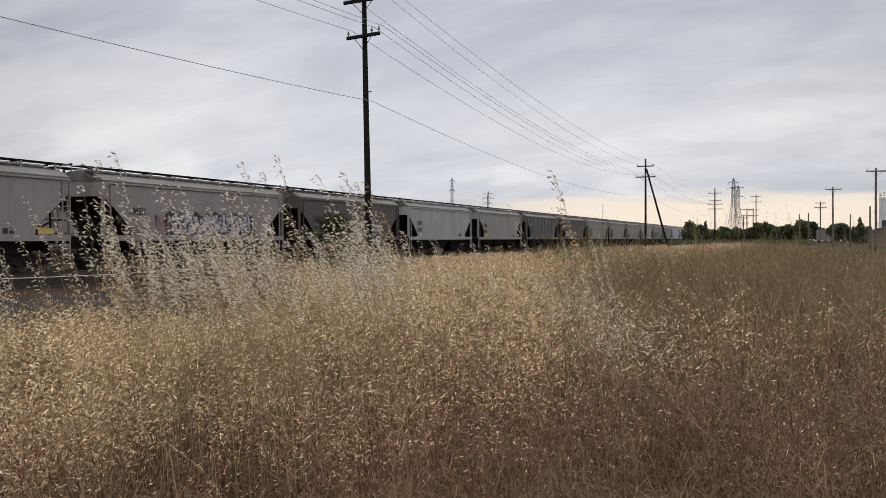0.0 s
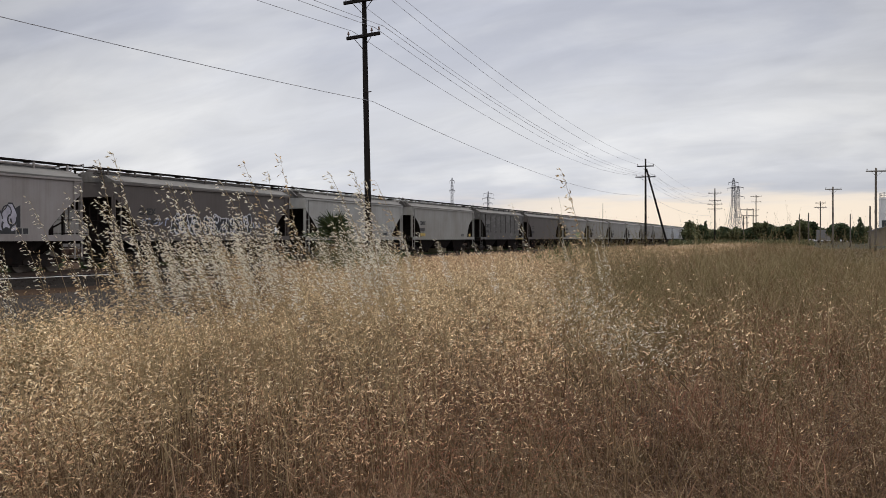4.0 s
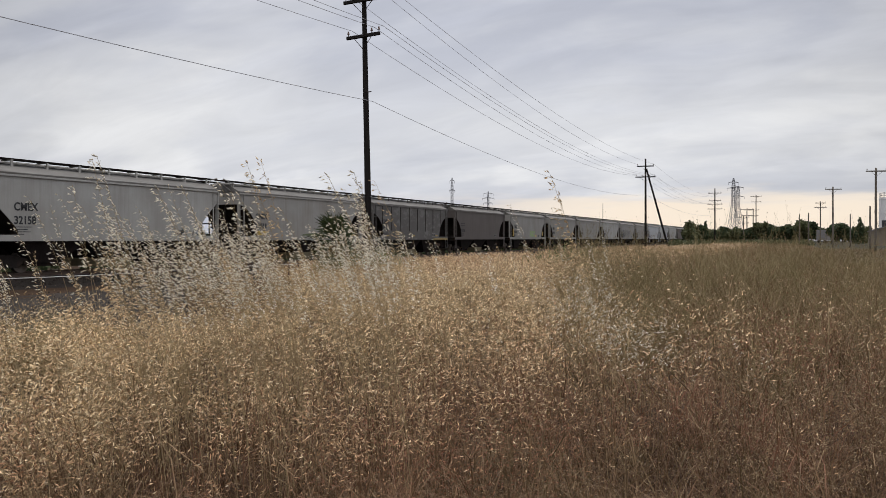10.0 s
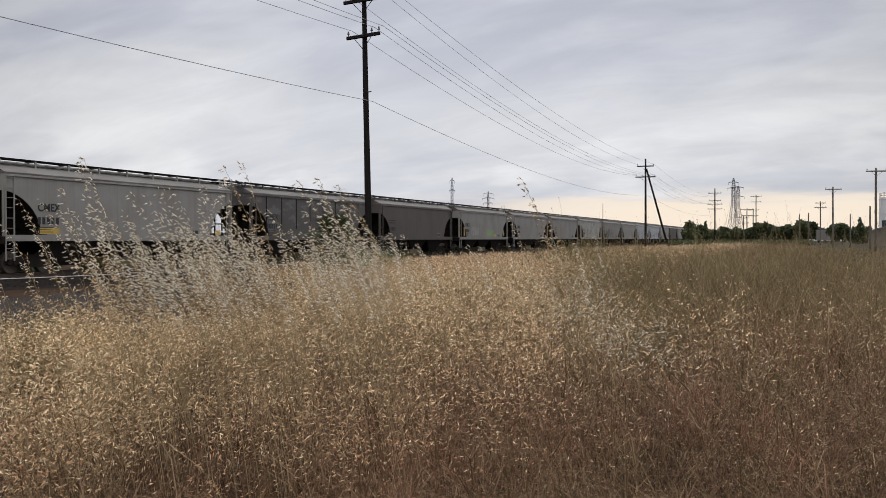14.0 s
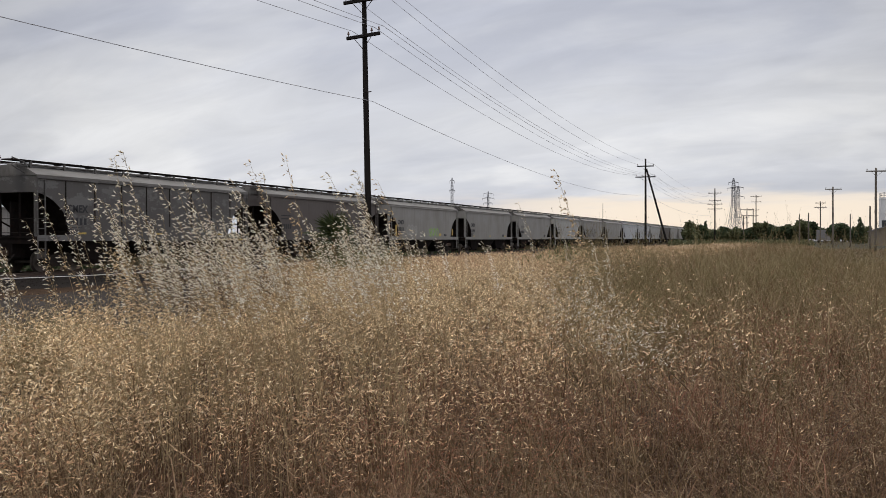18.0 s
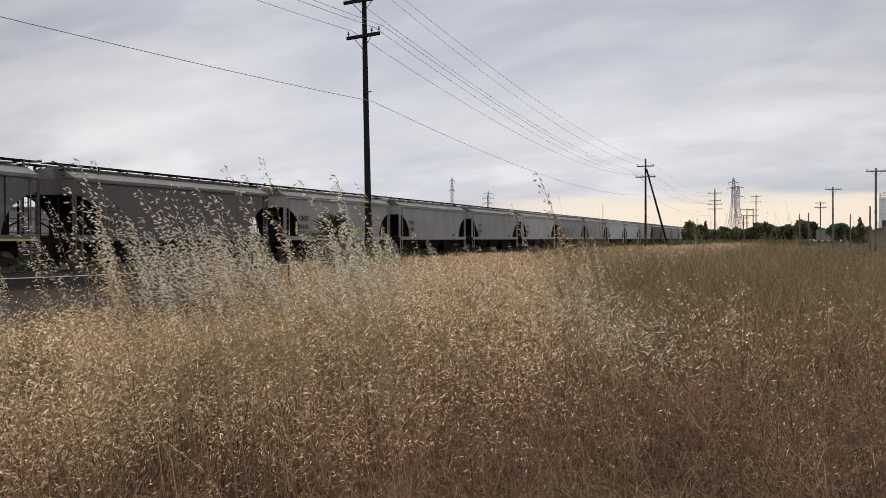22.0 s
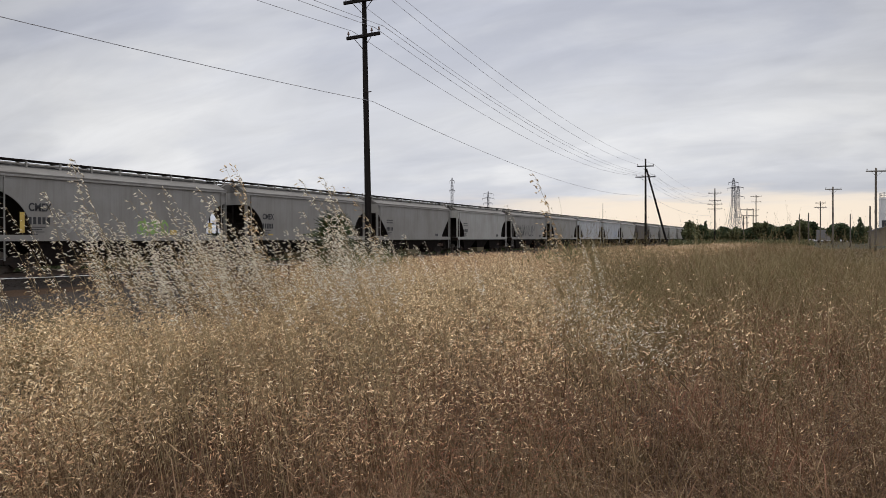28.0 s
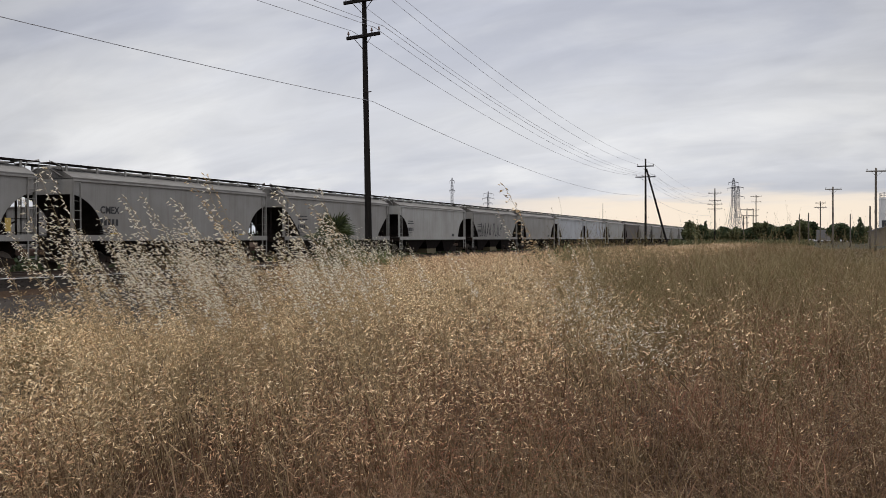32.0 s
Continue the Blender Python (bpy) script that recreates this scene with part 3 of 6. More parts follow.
def build_car(curve):
    """One covered hopper car, at rail height, length along y."""
    car = empty("hopper_car", pose(0, 0, 0), "x", "railway car", "cars of the freight train")
    body = part("body", hopper_body(curve), PALE, car)
    roof = part("roof", roof_mesh(), ROOF_DIMMED, car, "grey roof coloured darker to offset the sky's light")
    bm = bmesh.new()
    box(bm, -0.3, 0.3, -HALF + 0.2, HALF - 0.2, CREST + 0.04, CREST + 0.14, 0.02)
    part("hatch", bm, PALE, roof)
    for s in (-1, 1):
        bm = bmesh.new()
        box(bm, s * 0.42, s * 1.02, -HALF - 0.75, HALF + 0.75, WALK - 0.05, WALK)
        board = part("running_board", bm, STEEL_UNDER, car, "dark steel grating walkway")
        bm = bmesh.new()
        prism(bm, [(s * 1.03, EAVE + 0.28), (s * 1.03, WALK - 0.052), (s * 0.45, WALK - 0.052), (s * 0.45, WALK - 0.10), (s * 0.97, WALK - 0.10), (s * 0.97, EAVE + 0.28)], "y", -0.05, 0.05)
        brk = part("bracket", bm, PALE, board)
        brk.location.y = -HALF + 0.25
        for i in range(1, 9):
            again("bracket", brk, board, pose(0, -HALF + 0.25 + i * (2 * HALF - 0.5) / 8, 0))
        bm = bmesh.new()
        prof = [(s * (SIDE + 0.07), SILL), (s * (SIDE + 0.07), SILL + 0.26), (s * (SIDE - 0.06), SILL + 0.26), (s * (SIDE - 0.06), SILL)]
        prism(bm, prof, "y", -HALF, HALF)
        part("side_sill", bm, PALE, car)
        bm = bmesh.new()         # stiffening rib below the eave
        box(bm, s * (SIDE + 0.03) - 0.035, s * (SIDE + 0.03) + 0.035, -HALF, HALF, EAVE - 0.14, EAVE - 0.05, 0.012)
        part("eave_rib", bm, PALE, car)
        for e in (-1, 1):
            bm = bmesh.new()
            ladder(bm, 0, 0, 0.55, EAVE - 0.1)
            part("ladder", bm, PALE, car).matrix_basis = pose(s * (SIDE + 0.03), e * (HALF - 0.24), 0, 0, 0, 0 if s > 0 else 180)
            bm = bmesh.new()
            box(bm, s * 1.5 - 0.05, s * 1.5 + 0.05, e * (HALF - 0.02) - 0.05, e * (HALF - 0.02) + 0.05, SILL, 3.5)
            part("corner_post", bm, PALE, car)
    for e in (-1, 1):
        bm = bmesh.new()           # grimy plates lining the cut-away ends; the recess's shade is in their colour
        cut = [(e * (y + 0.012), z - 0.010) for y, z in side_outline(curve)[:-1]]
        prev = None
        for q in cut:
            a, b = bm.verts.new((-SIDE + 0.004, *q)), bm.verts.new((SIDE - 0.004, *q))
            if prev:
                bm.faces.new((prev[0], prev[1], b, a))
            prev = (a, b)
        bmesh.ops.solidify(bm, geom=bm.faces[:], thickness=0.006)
        # added dark plate that blocks the bright view through the end opening
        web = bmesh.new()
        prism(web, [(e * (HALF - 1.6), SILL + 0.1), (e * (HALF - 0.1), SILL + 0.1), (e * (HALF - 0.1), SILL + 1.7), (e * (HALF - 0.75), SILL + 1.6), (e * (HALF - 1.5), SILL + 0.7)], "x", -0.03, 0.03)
        part("blocking_web", web, STEEL_UNDER, car)
        part("slope_sheet", bm, GRIME_SHADE, car, "grimy slope sheet with the recess's shade in its colour")
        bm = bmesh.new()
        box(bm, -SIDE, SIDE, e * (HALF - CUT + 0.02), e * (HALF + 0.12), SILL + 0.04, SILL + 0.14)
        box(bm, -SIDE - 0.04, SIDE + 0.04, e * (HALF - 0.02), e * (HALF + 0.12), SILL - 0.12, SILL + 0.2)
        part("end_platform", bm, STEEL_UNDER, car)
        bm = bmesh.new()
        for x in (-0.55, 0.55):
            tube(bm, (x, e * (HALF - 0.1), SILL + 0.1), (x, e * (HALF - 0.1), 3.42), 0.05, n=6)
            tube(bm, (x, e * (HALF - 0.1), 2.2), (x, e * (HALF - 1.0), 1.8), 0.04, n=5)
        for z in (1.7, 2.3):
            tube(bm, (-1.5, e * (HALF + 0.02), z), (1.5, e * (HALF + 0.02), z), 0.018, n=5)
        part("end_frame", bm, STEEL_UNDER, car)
        bm = bmesh.new()
        polytube(bm, [(1.0, e * (HALF - 0.1), EAVE + 0.3), (1.0, e * (HALF + 0.1), WALK - 0.1), (1.0, e * (HALF + 0.72), WALK + 0.05), (1.0, e * (HALF + 0.72), WALK - 0.28), (1.0, e * (HALF + 0.05), EAVE + 0.1)], 0.03)
        part("grab_rail", bm, PALE, car)
        bm = bmesh.new()
        box(bm, -0.11, 0.11, e * HALF, e * (CAR / 2 - 0.08), 0.72, 0.96, 0.03)
        box(bm, -0.2, 0.2, e * (CAR / 2 - 0.28), e * (CAR / 2 + 0.06), 0.68, 1.0, 0.06)
        part("coupler", bm, RUST, car)
        bm = bmesh.new()
        polytube(bm, [(0.35, e * HALF, 0.8), (0.33, e * (HALF + 0.35), 0.45), (0.3, e * (CAR / 2), 0.36)], 0.03)
        part("brake_hose", bm, STEEL_DARK, car)
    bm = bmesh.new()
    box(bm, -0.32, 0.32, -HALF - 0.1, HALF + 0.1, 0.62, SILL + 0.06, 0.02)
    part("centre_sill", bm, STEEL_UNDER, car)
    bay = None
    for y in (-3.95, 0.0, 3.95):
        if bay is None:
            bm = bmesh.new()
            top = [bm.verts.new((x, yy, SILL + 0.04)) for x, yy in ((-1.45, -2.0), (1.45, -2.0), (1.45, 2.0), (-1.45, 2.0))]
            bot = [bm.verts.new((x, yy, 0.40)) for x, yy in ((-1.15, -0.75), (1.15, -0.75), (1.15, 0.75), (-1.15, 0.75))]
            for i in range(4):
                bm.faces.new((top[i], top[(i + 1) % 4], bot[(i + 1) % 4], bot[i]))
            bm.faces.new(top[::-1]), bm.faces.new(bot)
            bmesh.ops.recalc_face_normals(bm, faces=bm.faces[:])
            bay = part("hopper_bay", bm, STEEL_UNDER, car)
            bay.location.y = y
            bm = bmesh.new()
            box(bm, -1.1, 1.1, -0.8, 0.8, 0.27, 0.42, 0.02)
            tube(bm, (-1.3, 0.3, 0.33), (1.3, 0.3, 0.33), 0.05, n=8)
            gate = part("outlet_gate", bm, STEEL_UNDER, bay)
        else:
            b2 = again("hopper_bay", bay, car, pose(0, y, 0))
            if y == 0.0:
                bm = bmesh.new()
                prism(bm, [(-1.1, 0.56), (-1.0, 0.16), (1.0, 0.16), (1.1, 0.56)], "x", -1.2, 1.2)
                part("outlet_tray", bm, DUSTY_TAN, b2, "tan dust-coated outlet tray")
            else:
                again("outlet_gate", gate, b2)
    bm = bmesh.new()
    tube(bm, (0.75, -5.0, 0.95), (0.75, -4.0 - 0.2, 0.95), 0.17, n=12)
    part("air_tank", bm, STEEL_DARK, car)
    return car


# paint, cut of the end, label and markings of each car, from the front of the visible train backwards
FLEET = [
    (PINK, 0, "dusty pinkish-grey covered hopper car with worn paint"),
    (PINK, 0, "pinkish-grey covered hopper car with big black and white graffiti"),
    (BROWN, 0, "brown-grey covered hopper car with outlined graffiti on its side"),
    (PALE, 0, "pale grey covered hopper car with clean lettering"),
    (PALE2, 1, "light grey covered hopper car with yellow stripe marks"),
    (PEEL, 1, "mottled grey covered hopper car with peeling upper paint"),
    (BROWN, 1, "dark brown-grey covered hopper car with dusty sides"),
    (MID, 1, "dull grey covered hopper car with faint pale graffiti"),
    (MID, 1, "dull light grey covered hopper car with rust blotches"),
    (MID, 0, "dull mid-grey covered hopper car"),
    (PALE, 1, "whitish covered hopper car with small lettering"),
    (MID, 0, "grey covered hopper car with black spray-painted scrawl"),
    (PALE2, 1, "tan-tinged grey covered hopper car with faint scrawl"),
    (BLUISH, 0, "bluish white covered hopper car"),
    (BLUISH, 1, "pale bluish covered hopper car"),
    (PALE, 0, "pale grey covered hopper car, lightly streaked"),
    (BROWN, 1, "brown covered hopper car among paler ones"),
    (PALE2, 1, "light grey covered hopper car"),
    (MID, 0, "mid-grey covered hopper car"),
    (PALE, 1, "pale covered hopper car"),
    (PALE2, 0, "light grey covered hopper car"),
    (MID, 1, "mid-grey covered hopper car"),
    (PALE, 1, "pale covered hopper car"),
    (PALE2, 0, "light grey covered hopper car"),
    (MID, 1, "mid-grey covered hopper car"),
    (PALE, 0, "pale covered hopper car"),
]
PAINTED = {"body", "hatch", "bracket", "side_sill", "eave_rib", "ladder", "corner_post", "grab_rail"}


def build_train():
    masters = [build_car(0), build_car(1)]
    used = [False, False]
    for i, (col, curve, label) in enumerate(FLEET):
        k = i - 1
        if used[curve]:
            car = copy_thing(masters[curve], pose(0, 0, 0))
        else:
            car, used[curve] = masters[curve], True
        car["label"] = label
        for o in car.children_recursive:
            if o.type == "MESH" and o.name.split(".")[0] in PAINTED:
                o.material_slots[0].link = "OBJECT"
                o.material_slots[0].material = col
        train.append((car, FIRST + CAR * (k + 0.5)))
    for i, (car, y) in enumerate(train):
        for s in (1.86 - HALF, HALF - 1.86):
            truck(car, s, i < 13)
        car.matrix_basis = pose(TRACK_X, y, RAIL)
    build_markings()


def text_part(words, size, car, y, z, name="lettering", material=None, bold=0.0):
    cu = bpy.data.curves.new(name, "FONT")
    cu.body, cu.size, cu.extrude, cu.offset = words, size, 0.003, bold
    tmp = new("tmp", cu)
    me = bpy.data.meshes.new_from_object(tmp.evaluated_get(bpy.context.evaluated_depsgraph_get()))
    bpy.data.objects.remove(tmp)
    me.materials.clear()
    me.materials.append(material or INK)
    ob = new(name, me)
    ob.parent = car
    ob.matrix_basis = Matrix.Translation((SIDE + 0.008, y, z)) @ Euler((radians(90), 0, radians(90))).to_matrix().to_4x4()
    return tagged(ob, "dark stencilled lettering")


def plate(car, name, y0, y1, z0, z1, material, label="", proud=0.01):
    bm = bmesh.new()
    box(bm, SIDE + 0.002, SIDE + proud, y0, y1, z0, z1)
    return part(name, bm, material, car, label)


def ribbon(bm, pts, w, x):
    """A flat painted stroke along points (y, z)."""
    pts = [Vector((p[0], p[1])) for p in pts]
    prev = None
    for i, p in enumerate(pts):
        d = (pts[min(i + 1, len(pts) - 1)] - pts[max(i - 1, 0)]).normalized()
        nrm = Vector((-d.y, d.x)) * w / 2
        a, b = bm.verts.new((x, *(p + nrm))), bm.verts.new((x, *(p - nrm)))
        if prev:
            bm.faces.new((prev[0], prev[1], b, a))
        prev = (a, b)


def blob(cy, cz, half_w, half_h, rng, wild):
    """Outline of one bulging painted letter."""
    ph, ring = rng.uniform(0, 6), []
    for k in range(18):
        a = 2 * math.pi * k / 18
        sq = 1 / max(abs(math.cos(a)), abs(math.sin(a))) ** 0.75
        r = sq * (1 + wild * math.sin(3 * a + ph) + 0.6 * wild * math.sin(5 * a + 2 * ph) + rng.uniform(-0.05, 0.05))
        ring.append((cy + math.cos(a) * half_w * r + 0.25 * math.sin(a) * half_w, cz + math.sin(a) * half_h * r))
    return ring


def graffiti(car, y0, width, z0, height, count, seed, fill, edge, label, shade=None, wild=0.13):
    """A row of overlapping spray-painted letters: outline, fill, inner strokes."""
    rng = random.Random(seed)
    step = width / count
    for i in range(count):
        cy, cz = y0 + step * (i + 0.5), z0 + height * (0.5 + 0.05 * math.sin(1.7 * i))
        hh, x = height * 0.46 * rng.uniform(0.9, 1.08), SIDE + 0.005 + 0.0006 * (i % 3)
        ring = blob(cy, cz, step * 0.56, hh, rng, wild)
        back, body, strokes = bmesh.new(), bmesh.new(), bmesh.new()
        back.faces.new([back.verts.new((x, *q)) for q in ring])
        inner = [(cy + (y - cy) * (1 - 0.055 / (step * 0.56)), cz + (z - cz) * (1 - 0.055 / hh)) for y, z in ring]
        body.faces.new([body.verts.new((x + 0.002, *q)) for q in inner])
        for j in range(3):
            c = (cy + rng.uniform(-0.2, 0.2) * step, cz + (0.2, -0.22, 0.0)[j] * height)
            turn, d, r0 = rng.uniform(0, 6.28), rng.choice((-1, 1)), rng.uniform(0.28, 0.42) * step
            pts = [(c[0] + math.cos(turn + d * t * 0.5) * r0 * (1 - t / 16), c[1] + math.sin(turn + d * t * 0.5) * r0 * 1.25 * (1 - t / 16)) for t in range(10)]
            ribbon(strokes, pts, rng.uniform(0.05, 0.10), x + 0.004 + 0.0005 * j)
        g = part("graffiti", back, edge, car, label)
        part("fill", body, fill, g)
        part("stroke", strokes, shade or edge, g)


def swirls(car, y0, width, z0, height, count, seed):
    """A dense band of curling letters in black and lilac-white."""
    rng = random.Random(seed)
    ground = bmesh.new()
    top = [(y0 - 0.2 + (width + 0.4) * k / 24, z0 + height * (0.86 + 0.16 * math.sin(k * 1.1) + rng.uniform(-0.06, 0.06))) for k in range(25)]
    for (ya, za), (yb, zb) in zip(top, top[1:]):
        ground.faces.new([ground.verts.new((SIDE + 0.003, *q)) for q in ((ya, z0 + 0.02), (yb, z0 + 0.02), (yb, zb), (ya, za))])
    part("graffiti_ground", ground, INK, car, "black sprayed ground under curling letters")
    graffiti(car, y0, width, z0 + 0.03, height * 0.92, count, seed + 1, INK_LILAC, INK, "curling lilac-white letters on black", INK, 0.2)


def scrawl(car, y0, width, z0, height, n, seed, material, label, w=0.07):
    rng = random.Random(seed)
    bm = bmesh.new()
    for i in range(n):
        y = y0 + width * i / n
        pts = [(y + rng.uniform(0, width / n * 1.3), z0 + height * rng.choice((0, 0.1, 0.5, 0.9, 1))) for _ in range(4)]
        ribbon(bm, pts, w, SIDE + 0.007 + 0.0008 * (i % 4))
    part("graffiti", bm, material, car, label)


def build_markings():
    c = [t[0] for t in train]
    for i in range(len(c)):            # small capacity data, too small to read
        if i > 15:
            break
        for r in range(4):
            plate(c[i], "data_panel", -6.1, -6.1 + (0.9, 0.7, 0.85, 0.5)[r], 1.92 - r * 0.1, 1.95 - r * 0.1, INK)
        for s in (-5.2, 0.0, 5.2) if i in (5, 8) else ():
            plate(c[i], "reflector", s - 0.25, s + 0.25, SILL + 0.30, SILL + 0.38, STRIPE, "yellow reflective strip")
    marks = {1: ("CMEX", None), 3: ("CMEX", "32158"), 7: ("CMEX", None), 2: ("CMEX", "140109"), 8: ("CMEX", None), 5: ("CMEX", None), 4: ("CMEX", None)}
    for i in range(0, 12):
        a, b = marks.get(i, (None, None))
        if a:
            text_part(a, 0.46, c[i], -6.1, 2.62, bold=0.012)
        else:
            plate(c[i], "lettering", -6.1, -4.9, 2.66, 2.72, INK)
            plate(c[i], "lettering", -6.1, -4.95, 2.86, 2.92, INK)
        if b:
            text_part(b, 0.46, c[i], -6.1, 2.06, bold=0.012)
        elif i != 1:
            for r in range(5):
                plate(c[i], "numeral_bar", -6.1 + r * 0.25, -5.94 + r * 0.25, 2.06, 2.36, INK)
    for i in range(13):                 # pair of small black stencil squares in a pale frame, low at the far end
        frame_plate = plate(c[i], "stencil_frame", 4.15, 4.85, SILL + 0.27, SILL + 0.56, PALE2, "pale frame round two black squares", proud=0.006)
        for y0 in (4.2, 4.53):
            plate(frame_plate, "stencil_square", y0, y0 + 0.26, SILL + 0.30, SILL + 0.53, INK)
    plate(c[0], "yellow_plate", 6.0, 6.9, SILL + 0.30, SILL + 0.55, STRIPE, "faded yellow plate")
    plate(c[4], "yellow_plate", 6.3, 6.8, SILL + 0.30, SILL + 0.55, STRIPE, "faded yellow plate")
    plate(c[7], "yellow_plate", 6.2, 6.5, SILL + 0.40, SILL + 0.95, STRIPE, "faded yellow plate")
    plate(c[7], "yellow_plate", 3.0, 3.5, SILL + 0.30, SILL + 0.55, STRIPE, "faded yellow plate")
    for k in range(9):                  # welded panel seams on the peeling car
        plate(c[5], "seam", -6.2 + k * 1.75, -6.15 + k * 1.75, SILL + 0.7, EAVE - 0.16, STEEL_DARK, "", 0.03)
    swirls(c[1], -3.2, 7.4, SILL + 0.27, 1.25, 9, 11)
    scrawl(c[1], -4.2, 1.2, SILL + 0.35, 0.9, 9, 17, INK_PINK, "faded pink overspray", 0.16)
    graffiti(c[2], -3.6, 2.3, SILL + 0.28, 1.15, 3, 3, INK, INK_WHITE, "black graffiti with white outlines")
    graffiti(c[2], -0.9, 2.9, SILL + 0.28, 1.1, 4, 4, INK, INK_WHITE, "black graffiti with white outlines")
    graffiti(c[2], 1.9, 1.7, SILL + 0.28, 1.15, 2, 5, INK, INK_WHITE, "black graffiti with white outlines")
    scrawl(c[2], 3.7, 0.8, SILL + 0.75, 0.3, 4, 12, INK_BLUE, "pale blue scrawl", 0.05)
    scrawl(c[2], -5.9, 2.0, 2.1, 0.35, 5, 8, INK_BLUE, "pale blue scrawl")
    scrawl(c[3], 4.6, 1.2, SILL + 0.3, 0.7, 3, 2, INK, "thin dark scrawl", 0.04)
    plate(c[4], "yellow_plate", -6.0, -4.9, SILL + 0.30, SILL + 0.55, STRIPE, "faded yellow plate")
    plate(c[5], "sill_stripe", 4.3, HALF - 0.1, SILL + 0.01, SILL + 0.09, STRIPE, "yellow stripe along the sill", proud=0.085)
    plate(c[7], "yellow_plate", -6.55, -6.3, 1.7, 2.55, STRIPE, "yellow panel")
    graffiti(c[7], -4.3, 2.2, SILL + 0.4, 0.8, 3, 21, PALE2, PALE, "faded pale graffiti")
    graffiti(c[7], 0.6, 2.2, SILL + 0.35, 0.6, 3, 22, PALE2, INK_GREEN, "faded grey graffiti")
    scrawl(c[11], -5.5, 7.2, SILL + 0.3, 1.4, 13, 31, INK, "black spray-painted scrawl", 0.14)
    scrawl(c[12], -4.2, 6.0, SILL + 0.4, 1.1, 9, 33, MID, "faint grey scrawl", 0.12)
    scrawl(c[14], 0, 5.0, SILL + 0.3, 1.1, 8, 35, INK_BLUE, "pale scrawl", 0.12)


# ---------------------------------------------------------------- poles and wires
def insulator(bm, x, y, z, r=0.055):
    tube(bm, (x, y, z), (x, y, z + 0.10), 0.018, n=6)
    tube(bm, (x, y, z + 0.09), (x, y, z + 0.14), r, r * 0.75, n=9)
    tube(bm, (x, y, z + 0.14), (x, y, z + 0.21), r * 0.62, r * 0.5, n=9)


def utility_pole(x, y, top, arms, r0, r1, label, lean=0.0, wood=None, group="line poles beside the track", turn=0.0):
    """arms: height, half length, tilt in degrees, places of the insulators along it."""
    g = ground_z(x, y)
    m = pose(x, y, g - 0.05, 0, lean, turn)
    pole = empty("utility_pole", m, label, "utility pole", group)
    bm = bmesh.new()
    pts = [(0.012 * math.sin(i * 0.7), 0.01 * math.cos(i * 0.8), (top - g) * i / 8) for i in range(9)]
    polytube(bm, pts, [r0 + (r1 - r0) * i / 8 for i in range(9)], 14)
    part("shaft", bm, wood or POLE_WOOD, pole, smooth=True)
    for h, half, tilt, pins in arms:
        bm = bmesh.new()
        dy = -(r1 + 0.07)
        z = h - g
        box(bm, -half, half, dy - 0.055, dy + 0.055, z - 0.065, z + 0.065, 0.012, Matrix.Translation((0, 0, z)) @ pose(0, 0, 0, 0, -tilt, 0) @ Matrix.Translation((0, 0, -z)))
        arm = part("crossarm", bm, wood or POLE_WOOD, pole)
        bm = bmesh.new()
        for s in (-1, 1):
            tube(bm, (s * half * 0.55, dy - 0.07, z - 0.05), (0, dy - 0.02, z - 0.55), 0.014, n=5)
        part("brace", bm, STEEL_DARK, arm)
        for p in pins:
            bm = bmesh.new()
            insulator(bm, p, dy, z + 0.06 + p * math.sin(radians(tilt)))
            part("insulator", bm, GLASSY, arm)
    return pole


def wire(pts, label, r=0.011, sag=1.0, name="overhead_wire", material=None, group="overhead wires"):
    """A cable hung through several points, sagging between each pair."""
    bm = bmesh.new()
    line = []
    for a, b in zip(pts, pts[1:]):
        a, b = Vector(a), Vector(b)
        n = 22
        for i in range(n + (b == Vector(pts[-1]))):
            k = i / n
            p = a.lerp(b, k)
            p.z -= 4 * sag * k * (1 - k)
            line.append(p)
    polytube(bm, line, r, 5)
    ob = obj(name, bm, material or CABLE)
    return tagged(ob, label, "wire", group)


P1, P2, P3, P0 = (-15.86, 32.45), (-16.4, 109.5), (-14.8, 194.0), (-16.0, -45.0)


